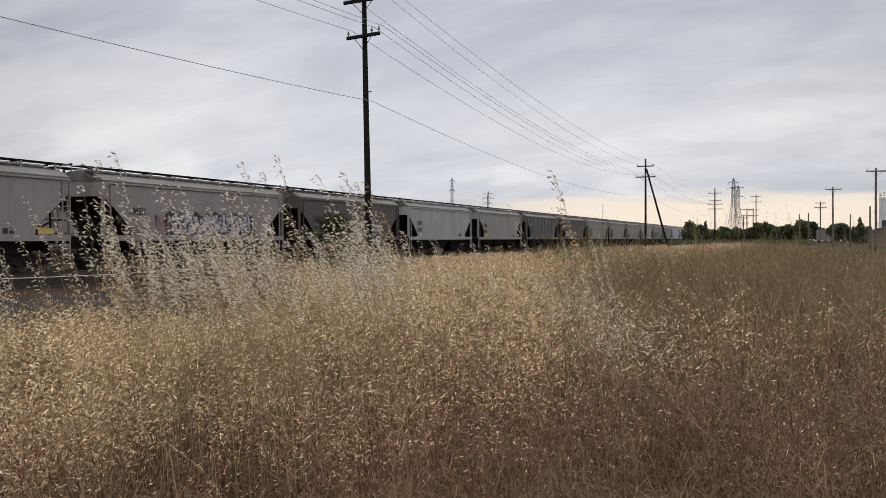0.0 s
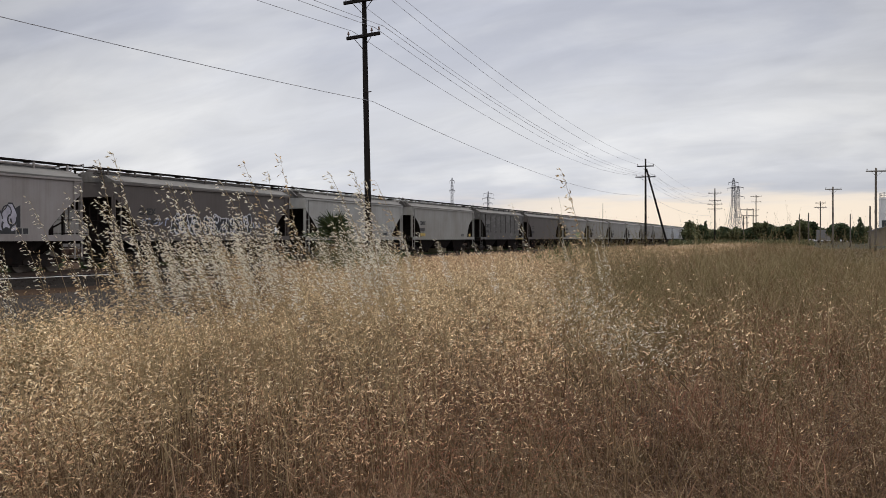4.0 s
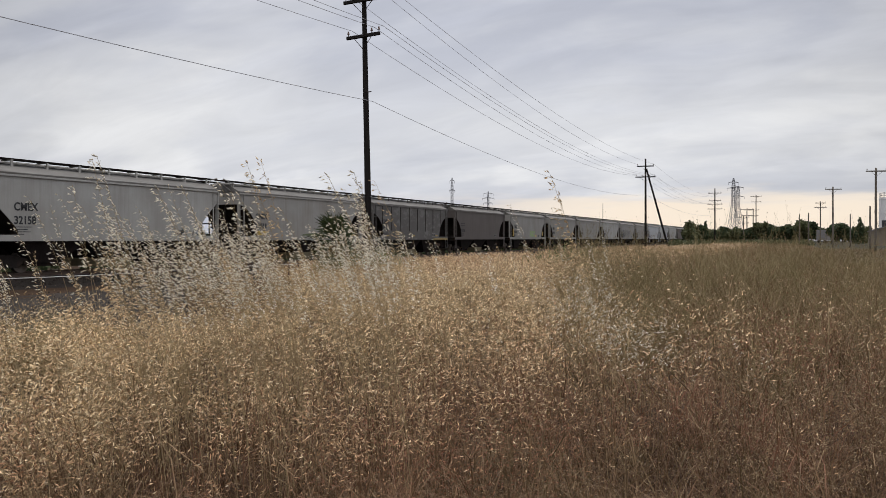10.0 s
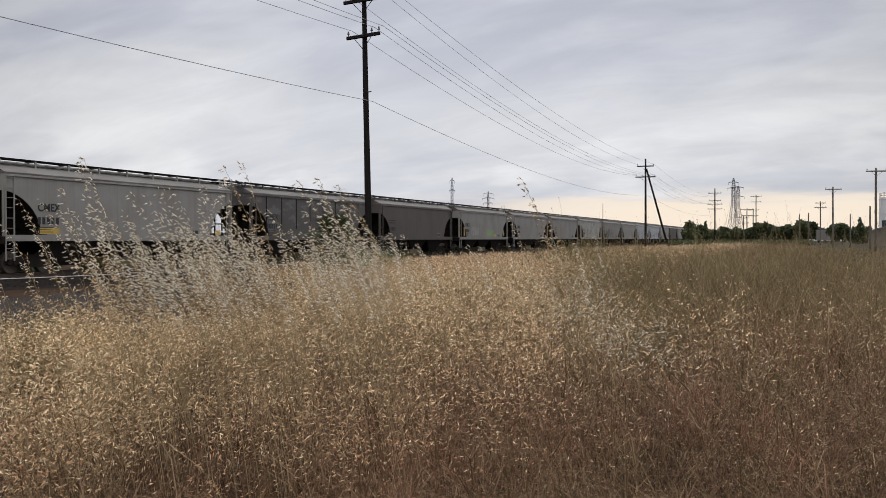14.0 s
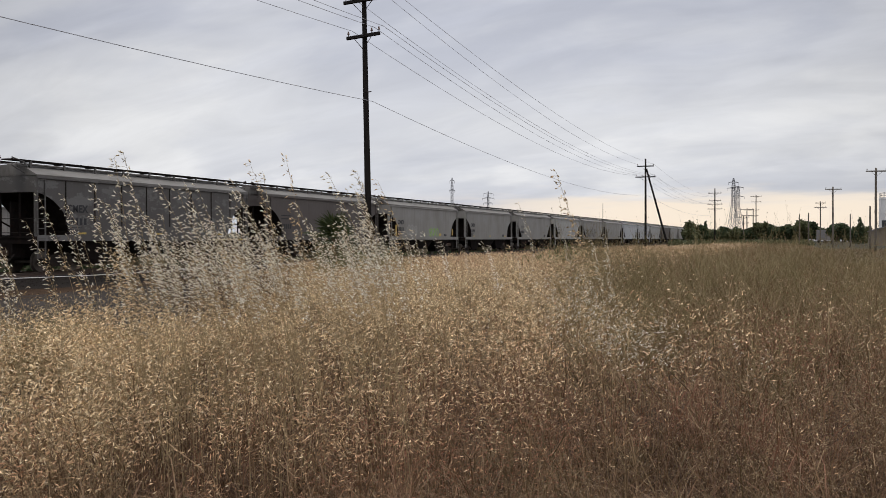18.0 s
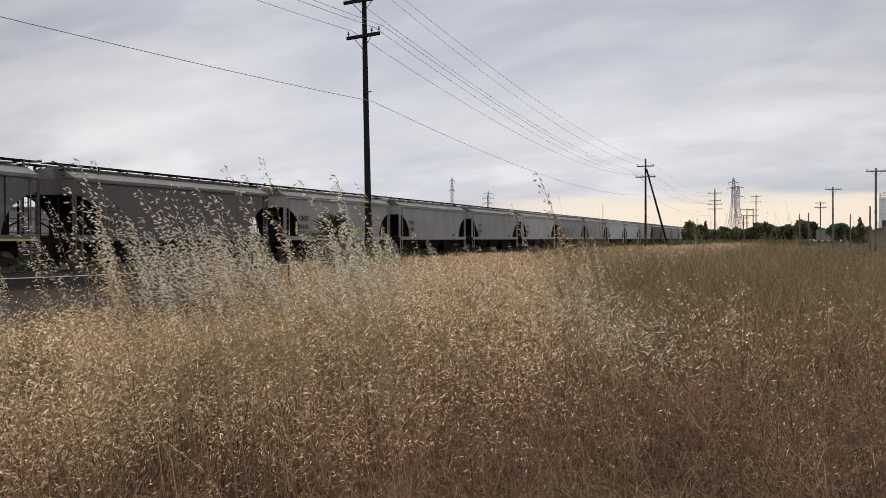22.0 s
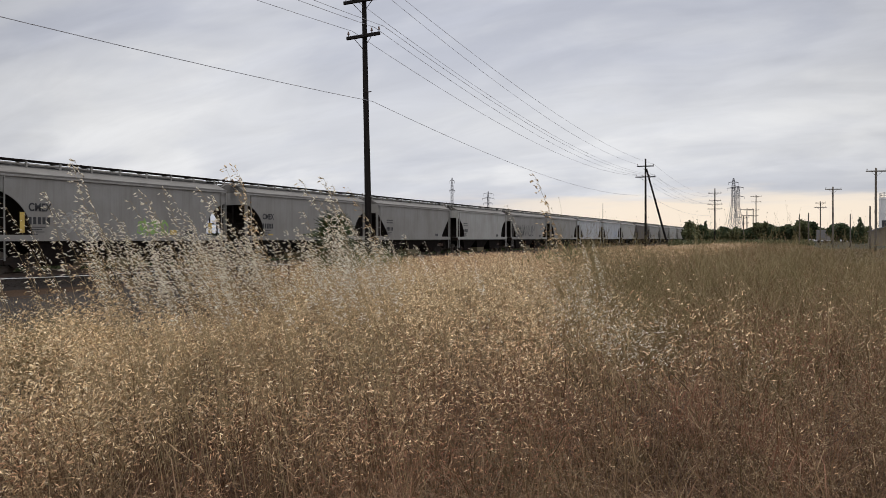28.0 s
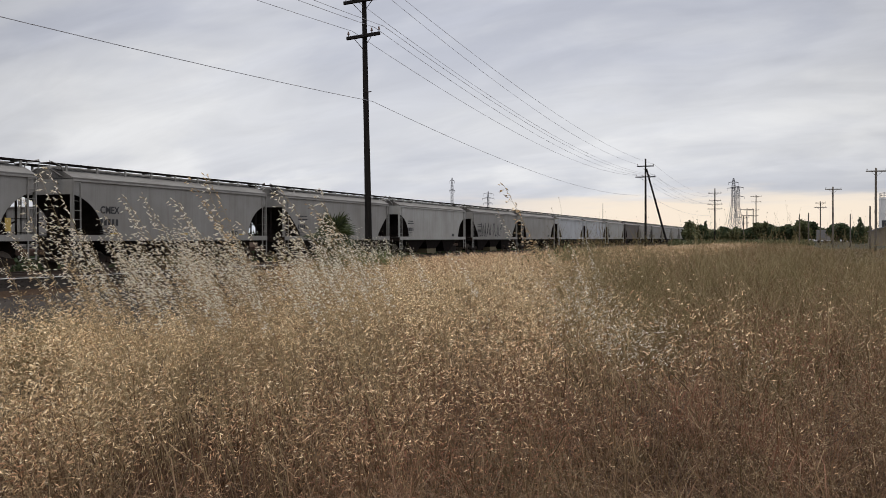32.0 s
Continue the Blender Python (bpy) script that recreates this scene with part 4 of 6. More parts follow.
def build_line():
    near = [(11.05, 0.85, 2.0, (-0.75, 0.3, 0.75)), (9.62, 0.74, 3.0, (-0.66, 0.38, 0.70)), (12.1, 0.85, 1.0, (-0.57, -0.1, 0.6))]
    p = utility_pole(*P1, 12.6, near, 0.15, 0.085, "tall tarred wooden utility pole with two crossarms standing in weeds", lean=-1.0)
    bm = bmesh.new()
    tube(bm, (0.1, -0.13, 7.36), (0.32, -0.16, 7.36), 0.02, n=6)
    part("hook", bm, STEEL_DARK, p)
    utility_pole(*P0, 12.6, near, 0.175, 0.105, "tall tarred wooden utility pole beside the track")
    q = utility_pole(*P2, 11.1, [(10.2, 1.0, 0, (-0.95, 0.95)), (8.9, 1.2, 0, (-1.1, -0.4, 0.5, 1.1))], 0.15, 0.10,
                     "dark wooden utility pole propped by a slanting brace pole")
    bm = bmesh.new()
    tube(bm, (0.1, 0, 9.85), (2.75, 0.4, 0.0), 0.10, 0.14, n=9)
    part("brace_pole", bm, POLE_WOOD, q, "slanting timber brace pole")
    utility_pole(*P3, 11.9, [(10.9, 1.3, 0, (-1.2, 1.2)), (9.3, 1.25, 0, (-1.1, 1.1)), (8.6, 1.5, 0, (-1.3, 1.3)), (7.6, 1.5, 0, (-1.3, 1.3))], 0.17, 0.11,
                 "far wooden utility pole with four crossarms")
    def at(p, dx, z):
        return (p[0] + dx, p[1] - 0.17, z)
    for dx1, z1, dx2, z2, sg in ((-0.66, 9.80, -1.1, 9.08, 1.4), (0.35, 9.86, -0.4, 9.08, 1.35), (0.74, 9.88, 0.5, 9.08, 1.3),
                                 (-0.75, 11.22, 1.1, 9.08, 1.5), (-0.57, 12.28, -0.95, 10.4, 1.2), (-0.1, 12.30, 0.95, 10.4, 1.2)):
        wire([at(P0, dx1, z1), at(P1, dx1, z1), at(P2, dx2, z2), at(P3, dx2, z2 - 0.2)], "thin dark overhead wire strung between poles", 0.0095, sg)
    wire([at(P0, 0.25, 7.12), at(P1, 0.25, 6.925), at(P2, 0.15, 6.7), at(P3, 0.15, 6.5)], "slack low telephone cable along the pole line", 0.0105, 1.15)


def lattice_tower(x, y, top, half, label, arms):
    t = empty("transmission_tower", pose(x, y, 0, 0, 0, 25), label, "transmission tower", "far transmission towers")
    bm = bmesh.new()
    waist = top * 0.62
    def w(z):
        return half + (half * 0.24 - half) * min(1, z / waist) if z < waist else half * 0.24 * (1 - 0.75 * max(0, (z - top * 0.9) / (top * 0.1)))
    levels = [top * k for k in (0, 0.16, 0.3, 0.42, 0.53, 0.62, 0.7, 0.78, 0.86, 0.93, 1.0)]
    r = 0.14
    cs = ((-1, -1), (1, -1), (1, 1), (-1, 1))
    for a, b in zip(levels, levels[1:]):
        for i in range(4):
            c0, c1 = cs[i], cs[(i + 1) % 4]
            tube(bm, (c0[0] * w(a), c0[1] * w(a), a), (c0[0] * w(b), c0[1] * w(b), b), r, n=4)
            tube(bm, (c0[0] * w(a), c0[1] * w(a), a), (c1[0] * w(b), c1[1] * w(b), b), r * 0.55, n=4)
            tube(bm, (c1[0] * w(a), c1[1] * w(a), a), (c0[0] * w(b), c0[1] * w(b), b), r * 0.55, n=4)
            tube(bm, (c0[0] * w(b), c0[1] * w(b), b), (c1[0] * w(b), c1[1] * w(b), b), r * 0.5, n=4)
    part("lattice_mast", bm, LATTICE, t)
    for h, ln in arms:
        bm = bmesh.new()
        z = top * h
        for s in (-1, 1):
            tube(bm, (0, 0, z + 0.9), (s * ln, 0, z), 0.12, n=4)
            tube(bm, (0, 0, z), (s * ln, 0, z), 0.12, n=4)
            tube(bm, (s * ln, 0, z), (s * ln, 0, z - 1.6), 0.1, n=5)
        part("crossarm", bm, LATTICE, t)


# ---------------------------------------------------------------- fence
def build_fence():
    fence = empty("wire_fence", pose(-12.7, 0, 0), "single bright wire fence on thin rusty steel posts", "fence")
    bm = bmesh.new()
    pts = [(0.02 * math.sin(y * 0.9), y, 0.75 + 0.012 * math.sin(y * 0.8) + 0.01 * math.sin(y * 0.31)) for y in np.arange(-10, 21.6, 0.5)]
    polytube(bm, pts, 0.007, 5)
    part("wire", bm, FENCE_WIRE, fence)
    bm = bmesh.new()
    box(bm, -0.02, 0.02, -0.004, 0.004, 0, 1.2)
    box(bm, -0.004, 0.004, -0.02, 0.02, 0, 1.2)
    first = part("post", bm, RUST, fence)
    first.matrix_basis = pose(0.03, -9, DIP)
    for i in range(1, 4):
        again("post", first, fence, pose(0.03, -9 + i * 10, DIP, 0, 0, 20 * math.sin(i)))


# ---------------------------------------------------------------- distance
def leaf_cloud(n, seed, centres, size, flat=0.8):
    """Many small leaf cards spread in clumps. centres: x, y, z, radius."""
    rng = np.random.default_rng(seed)
    w = np.array([c[3] ** 2 for c in centres])
    idx = rng.choice(len(centres), n, p=w / w.sum())
    c = np.array(centres)[idx]
    d = rng.normal(size=(n, 3))
    d /= np.linalg.norm(d, axis=1)[:, None]
    rad = c[:, 3] * rng.uniform(0.45, 1.05, n) ** 0.6
    p = c[:, :3] + d * rad[:, None] * np.array([1, 1, flat])
    u = rng.normal(size=(n, 3))
    u /= np.linalg.norm(u, axis=1)[:, None]
    v = np.cross(u, rng.normal(size=(n, 3)))
    v /= np.linalg.norm(v, axis=1)[:, None]
    s = (size * rng.uniform(0.5, 1.4, n))[:, None]
    verts = np.stack([p - u * s, p - v * s * 0.5, p + u * s, p + v * s * 0.5], 1).reshape(-1, 3)
    faces = np.arange(4 * n).reshape(n, 4)
    return verts, faces


def tree(x, y, height, spread, seed, label, dense=1500, leaf=0.45, material=None, narrow=False, base=0.0):
    rng = random.Random(seed)
    t = empty("tree", pose(x, y, ground_z(x, y)), label, "tree", "distant trees")
    bm = bmesh.new()
    th = height * (0.35 if not narrow else 0.15)
    polytube(bm, [(0, 0, -0.1), (rng.uniform(-.1, .1), 0.1, th * 0.5), (rng.uniform(-.3, .3), 0, th), (rng.uniform(-.4, .4), 0, height * 0.75)],
             [height * 0.035, height * 0.028, height * 0.022, height * 0.006], 7)
    centres = []
    if narrow:
        for i in range(9):
            k = i / 8
            centres.append((rng.uniform(-.1, .1) * spread, rng.uniform(-.1, .1) * spread, height * (0.12 + 0.85 * k), spread * (1 - 0.9 * k) * rng.uniform(0.8, 1.1) + 0.15))
    else:
        for i in range(11):
            a, r = rng.uniform(0, 6.28), spread * rng.uniform(0.1, 0.72)
            z = height * rng.uniform(0.33 + base, 0.86)
            e = (math.cos(a) * r, math.sin(a) * r, z)
            centres.append((*e, spread * rng.uniform(0.24, 0.46)))
            polytube(bm, [(0, 0, th * rng.uniform(0.6, 1)), (e[0] * 0.5, e[1] * 0.5, (th + z) / 2), e], [height * 0.014, height * 0.009, height * 0.004], 5)
    part("trunk", bm, BARK, t)
    v, f = leaf_cloud(dense, seed, centres, leaf)
    crown = raw("crown", v, [f], material or LEAF_DARK)
    crown.parent = t
    return t


def ray_at(px, z):
    """The place at depth z metres under the given column of the view, on the ground plan."""
    p = (px - 784) / 1580
    return (z * (-0.36325 + p * 0.93169), z * (0.93169 + p * 0.36325))


def build_far_trees():
    # column, depth, height, spread, narrow
    rows = [(1224, 215, 5.9, 3.2, 0), (1240, 222, 5.4, 2.6, 0), (1216, 225, 4.8, 2.4, 0), (1257, 240, 4.2, 2.6, 0), (1274, 250, 4.6, 2.6, 0), (1288, 245, 4.2, 2.4, 0),
            (1303, 255, 4.4, 2.8, 0), (1318, 250, 4.0, 2.4, 0), (1331, 235, 4.4, 2.6, 0), (1344, 205, 6.1, 2.2, 0), (1356, 240, 5.2, 2.8, 0), (1370, 250, 5.0, 2.8, 0),
            (1385, 255, 5.6, 2.8, 0), (1398, 260, 5.0, 2.6, 0), (1411, 270, 7.0, 1.8, 1), (1424, 262, 7.0, 4.6, 0), (1436, 262, 6.2, 4.0, 0), (1448, 270, 5.4, 3.0, 0),
            (1462, 275, 5.0, 2.6, 0), (1480, 165, 4.4, 2.4, 0), (1491, 180, 4.7, 2.6, 0), (1502, 240, 5.0, 2.8, 0), (1512, 250, 4.6, 2.6, 0), (1522, 235, 6.8, 1.6, 1),
            (1536, 270, 5.0, 2.4, 0), (1249, 270, 7.0, 1.0, 1), (1390, 245, 4.8, 2.4, 0), (1295, 230, 3.6, 2.6, 0), (1265, 232, 3.2, 2.4, 0)]
    for i, (px, z, h, s, nar) in enumerate(rows):
        x, y = ray_at(px, z)
        tree(x, y, h, s, 40 + i, "slim dark conifer in the distance" if nar else "distant dark green leafy tree", 1100 if s < 4 else 1900, 0.42, LEAF_DARK if i % 3 else LEAF_OLIVE, bool(nar))
    # a low far line of woods closing the horizon
    rng = random.Random(9)
    cs = []
    for i in range(150):
        px = 1195 + i * 3.2
        x, y = ray_at(px, rng.uniform(330, 420))
        cs.append((x, y, 1.8, rng.uniform(2.0, 4.2)))
    for i in range(260):
        px = -250 + i * 5.6
        x, y = ray_at(px, rng.uniform(520, 700))
        cs.append((x, y, 1.5, rng.uniform(2.5, 5.0)))
    v, f = leaf_cloud(26000, 77, cs, 1.0, 0.9)
    tagged(raw("far_woods", v, [f], LEAF_DARK), "hazy dark line of far trees along the horizon", "woods", kind="stuff")
    # low scrub in front of the trees
    cs = []
    for i in range(150):
        px = 1190 + rng.uniform(0, 245)
        x, y = ray_at(px, rng.uniform(120, 200))
        cs.append((x, y, 0.45, rng.uniform(0.4, 1.0)))
    v, f = leaf_cloud(14000, 78, cs, 0.2, 0.8)
    far = [(TRACK_X - rng.uniform(5, 8.5), rng.uniform(0, 300), DIP + 0.45, rng.uniform(0.5, 0.95)) for _ in range(420)]
    v2, f2 = leaf_cloud(26000, 79, far, 0.17, 0.9)
    tagged(raw("thicket", v2, [f2], LEAF_DARK), "low dark thicket on the far side of the track", "thicket", kind="stuff")
    tagged(raw("scrub", v, [f], LEAF_OLIVE), "low olive-green scrub beyond the field", "scrub", kind="stuff")


def build_far_poles():
    for px, z, top, half, n in ((1550, 92, 8.75, 1.02, 1), (1474, 125, 8.7, 1.1, 1), (1452, 175, 8.75, 1.05, 2)):
        x, y = ray_at(px, z)
        arms = [(top - 0.35 - 0.85 * i, half * (1 if i == 0 else 1.1), 0, (-half * 0.9, half * 0.9) if n == 1 else (-half * 0.8, 0.4, half * 0.8)) for i in range(n)]
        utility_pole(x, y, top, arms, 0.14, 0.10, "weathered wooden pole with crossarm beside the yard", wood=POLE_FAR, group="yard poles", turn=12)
    for px, z, top in ((1415, 150, 5.6), (1431, 140, 5.5), (1505, 150, 5.6), (1540, 105, 5.3)):
        x, y = ray_at(px, z)
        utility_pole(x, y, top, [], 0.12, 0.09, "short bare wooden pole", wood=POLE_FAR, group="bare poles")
    for px, z, top in ((1338, 260, 14.1), (1322, 240, 9.6), (1316, 240, 7.6), (1333, 250, 9.8)):
        x, y = ray_at(px, z)
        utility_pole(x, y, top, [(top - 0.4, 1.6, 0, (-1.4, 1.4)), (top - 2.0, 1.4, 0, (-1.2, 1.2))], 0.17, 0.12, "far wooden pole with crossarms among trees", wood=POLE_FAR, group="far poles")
    x, y = ray_at(1067, 150)
    utility_pole(x - 0.0, y, 7.3, [], 0.055, 0.04, "slim bare mast behind the train", wood=POLE_FAR, group="bare poles")
    for px, z, top, half, arms, lab in ((1298, 574, 40, 3.7, ((0.93, 3.4), (0.84, 4.2)), "steel lattice power tower with narrow waist"),
                                        (1306, 640, 39, 4.2, ((0.97, 4.2), (0.8, 4.6)), "steel lattice power tower behind another"),
                                        (800, 600, 42, 3.0, ((0.95, 1.6), (0.8, 1.8)), "pale slim lattice tower beyond the train"),
                                        (864, 640, 35, 2.4, ((0.95, 3.6), (0.86, 4.2), (0.76, 3.4)), "lattice tower with three crossarms beyond the train")):
        x, y = ray_at(px, z)
        lattice_tower(x, y, top, half, lab, arms)


def build_yard():
    x, y = ray_at(1570, 165)
    b = empty("warehouse", pose(x + 1.8, y + 6, 0, 0, 0, -4), "low tan corrugated warehouse with a sloping roof", "building")
    bm = bmesh.new()
    prism(bm, [(-4.4, -0.1), (-4.4, 2.7), (8, 6.4), (8, -0.1)], "y", -6, 14)
    part("wall", bm, TAN_WALL, b)
    bm = bmesh.new()
    prism(bm, [(-4.7, 2.61), (-4.7, 2.77), (8.2, 6.62), (8.2, 6.46)], "y", -6.3, 14.3)
    part("roof", bm, ROOF_GREY, b)
    for i in range(26):
        xx = -4.3 + i * 0.46
        h = 2.7 + (xx + 4.4) * 3.7 / 12.4 - 0.1
        bm = bmesh.new()
        box(bm, xx - 0.05, xx + 0.05, -6.05, -6.003, 0, h)
        part("rib", bm, TAN_WALL, b)
    xs, ys = ray_at(1577, 172)
    s = empty("silo", pose(xs, ys, 0), "off-white metal silo with a railing on top", "silo")
    bm = bmesh.new()
    tube(bm, (0, 0, -0.1), (0, 0, 9.3), 2.1, n=28)
    part("tank", bm, SILO_WHITE, s, smooth=False)
    bm = bmesh.new()
    tube(bm, (0, 0, 0), (0, 0, 0.06), 2.14, n=28)
    hoop = part("hoop", bm, SILO_WHITE, s)
    hoop.location.z = 0.8
    for i in range(1, 10):
        again("hoop", hoop, s, pose(0, 0, 0.8 + i * 0.9))
    bm = bmesh.new()
    for i in range(14):
        a = 2 * math.pi * i / 14
        tube(bm, (2 * math.cos(a), 2 * math.sin(a), 9.3), (2 * math.cos(a), 2 * math.sin(a), 10.2), 0.035, n=5)
        a2 = 2 * math.pi * (i + 1) / 14
        for z in (9.75, 10.2):
            tube(bm, (2 * math.cos(a), 2 * math.sin(a), z), (2 * math.cos(a2), 2 * math.sin(a2), z), 0.03, n=5)
    part("railing", bm, LATTICE, s)
    bm = bmesh.new()
    box(bm, -1.75, -0.75, -2.16, -1.5, 3.6, 4.9, 0.04)
    part("hatch", bm, DARK_PANE, s, "dark square opening")
    # parked vehicles at the end of the field
    for px, z, ln, turn in ((1444, 310, 5.4, 75), (1462, 330, 4.6, 60), (1500, 300, 4.4, 80)):
        x, y = ray_at(px, z)
        van(x, y, ln, turn, ln > 5.2)
    x, y = ray_at(1461, 235)
    t = empty("box_trailer", pose(x, y, 0.05, 0, 0, 40), "dark grey box trailer parked among trees", "trailer")
    bm = bmesh.new()
    box(bm, -1.2, 1.2, -2.0, 2.0, 0.9, 3.6, 0.04)
    part("body", bm, ROOF_GREY, t)
    for yy in (-1.2, 1.2):
        for xx in (-0.9, 0.9):
            bm = bmesh.new()
            tube(bm, (xx - 0.12, yy, 0.45), (xx + 0.12, yy, 0.45), 0.45, n=14)
            part("wheel", bm, STEEL_DARK, t)


def build_store():
    """A long low store on the far side of the track, seen through the gaps between the cars."""
    x, y = ray_at(-20, 78)
    b = empty("storage_shed", pose(x, y, -0.1, 0, 0, 21.3), "long low grey metal shed beyond the track", "building")
    bm = bmesh.new()
    prism(bm, [(-14, 0), (-14, 4.2), (9.3, 4.2), (9.3, 0)], "y", 0, 9)
    part("wall", bm, SHED_WALL, b)
    bm = bmesh.new()
    box(bm, -14.2, 9.5, -0.2, 9.2, 4.201, 4.31)
    part("roof", bm, ROOF_GREY, b)
    bm = bmesh.new()
    box(bm, -0.04, 0.04, -0.045, -0.002, 0, 4.15)
    rib = part("rib", bm, SHED_WALL, b)
    rib.location.x = -13.9
    for i in range(1, 46):
        again("rib", rib, b, pose(-13.9 + i * 0.5, 0, 0))
    bm = bmesh.new()
    for z in (0.75, 1.2):
        tube(bm, (-14, -0.5, z), (9.2, -0.5, z), 0.07, n=7)
    for i in range(12):
        box(bm, -13.8 + i * 2, -13.7 + i * 2, -0.55, -0.45, 0, 1.25)
    part("pipe_rack", bm, STEEL_DARK, b, "dark pipes along the foot of the wall")


def van(x, y, ln, turn, tall):
    v = empty("van" if tall else "car", pose(x, y, 0.03, 0, 0, turn), "white parked van at the yard" if tall else "white parked car at the yard", "vehicle", "parked vehicles")
    h = 2.1 if tall else 1.45
    bm = bmesh.new()
    prof = [(-ln / 2, 0.35), (-ln / 2, 0.95), (-ln / 2 + 0.75, 1.05), (-ln / 2 + 1.4, h), (ln / 2 - (0.1 if tall else 0.7), h), (ln / 2, 1.0), (ln / 2, 0.35)]
    prism(bm, prof, "x", -0.9, 0.9)
    part("body", bm, VAN_WHITE, v)
    for s in (-1, 1):
        bm = bmesh.new()
        prism(bm, [(-ln / 2 + 0.95, 1.08), (-ln / 2 + 1.5, h - 0.12), (ln / 2 - 0.9, h - 0.12), (ln / 2 - 0.5, 1.08)], "x", s * 0.9, s * 0.91)
        part("side_window", bm, DARK_PANE, v)
        for yy in (-ln / 2 + 0.85, ln / 2 - 0.85):
            bm = bmesh.new()
            tube(bm, (s * 0.72, yy, 0.32), (s * 0.93, yy, 0.32), 0.32, n=16)
            w = part("wheel", bm, STEEL_DARK, v)
            bm = bmesh.new()
            tube(bm, (s * 0.92, yy, 0.32), (s * 0.94, yy, 0.32), 0.18, n=12)
            part("rim", bm, LATTICE, w)


# ---------------------------------------------------------------- vegetation
def ribbons(base, tip_dir, length, width, bend, rng, segs=3):
    """Curved flat blades. base (n,3); returns corners and quads."""
    n = len(base)
    az = rng.uniform(0, 2 * math.pi, n)
    side = np.stack([np.cos(az), np.sin(az), np.zeros(n)], 1)
    rows = []
    for i in range(segs + 1):
        k = i / segs
        p = base + np.array([0, 0, 1.0])[None] * (length * (k - 0.28 * bend * k * k))[:, None] + tip_dir * (length * bend * k * k)[:, None]
        w = (width * (1 - 0.85 * k))[:, None] * side * 0.5
        rows.append(np.stack([p - w, p + w], 1))
    v = np.stack(rows, 1)                       # n, segs+1, 2, 3
    off = (np.arange(n) * (segs + 1) * 2)[:, None]
    f = np.concatenate([off + np.array([[2 * i, 2 * i + 1, 2 * i + 3, 2 * i + 2]]) for i in range(segs)])
    return v.reshape(-1, 3), f, rows


def spikelets(pos, hang, length, width, rng, solid):
    """Slim husks. hang: unit directions in which each one points."""
    n = len(pos)
    r = rng.normal(size=(n, 3))
    u = np.cross(hang, r)
    u /= np.linalg.norm(u, axis=1)[:, None] + 1e-9
    a, b = pos, pos + hang * length[:, None]
    m = pos + hang * (length * 0.45)[:, None]
    w = (width * 0.5)[:, None]
    if solid:
        t = np.cross(hang, u)
        v = np.stack([a, m + u * w, m - u * w * 0.5 + t * w * 0.87, m - u * w * 0.5 - t * w * 0.87, b], 1)
        tri = np.array([(0, 1, 2), (0, 2, 3), (0, 3, 1), (4, 2, 1), (4, 3, 2), (4, 1, 3)])
        return v.reshape(-1, 3), (tri[None] + 5 * np.arange(n)[:, None, None]).reshape(-1, 3)
    v = np.stack([a, m - u * w, b, m + u * w], 1)
    q = np.array([(0, 1, 2, 3)])
    return v.reshape(-1, 3), (q[None] + 4 * np.arange(n)[:, None, None]).reshape(-1, 4)


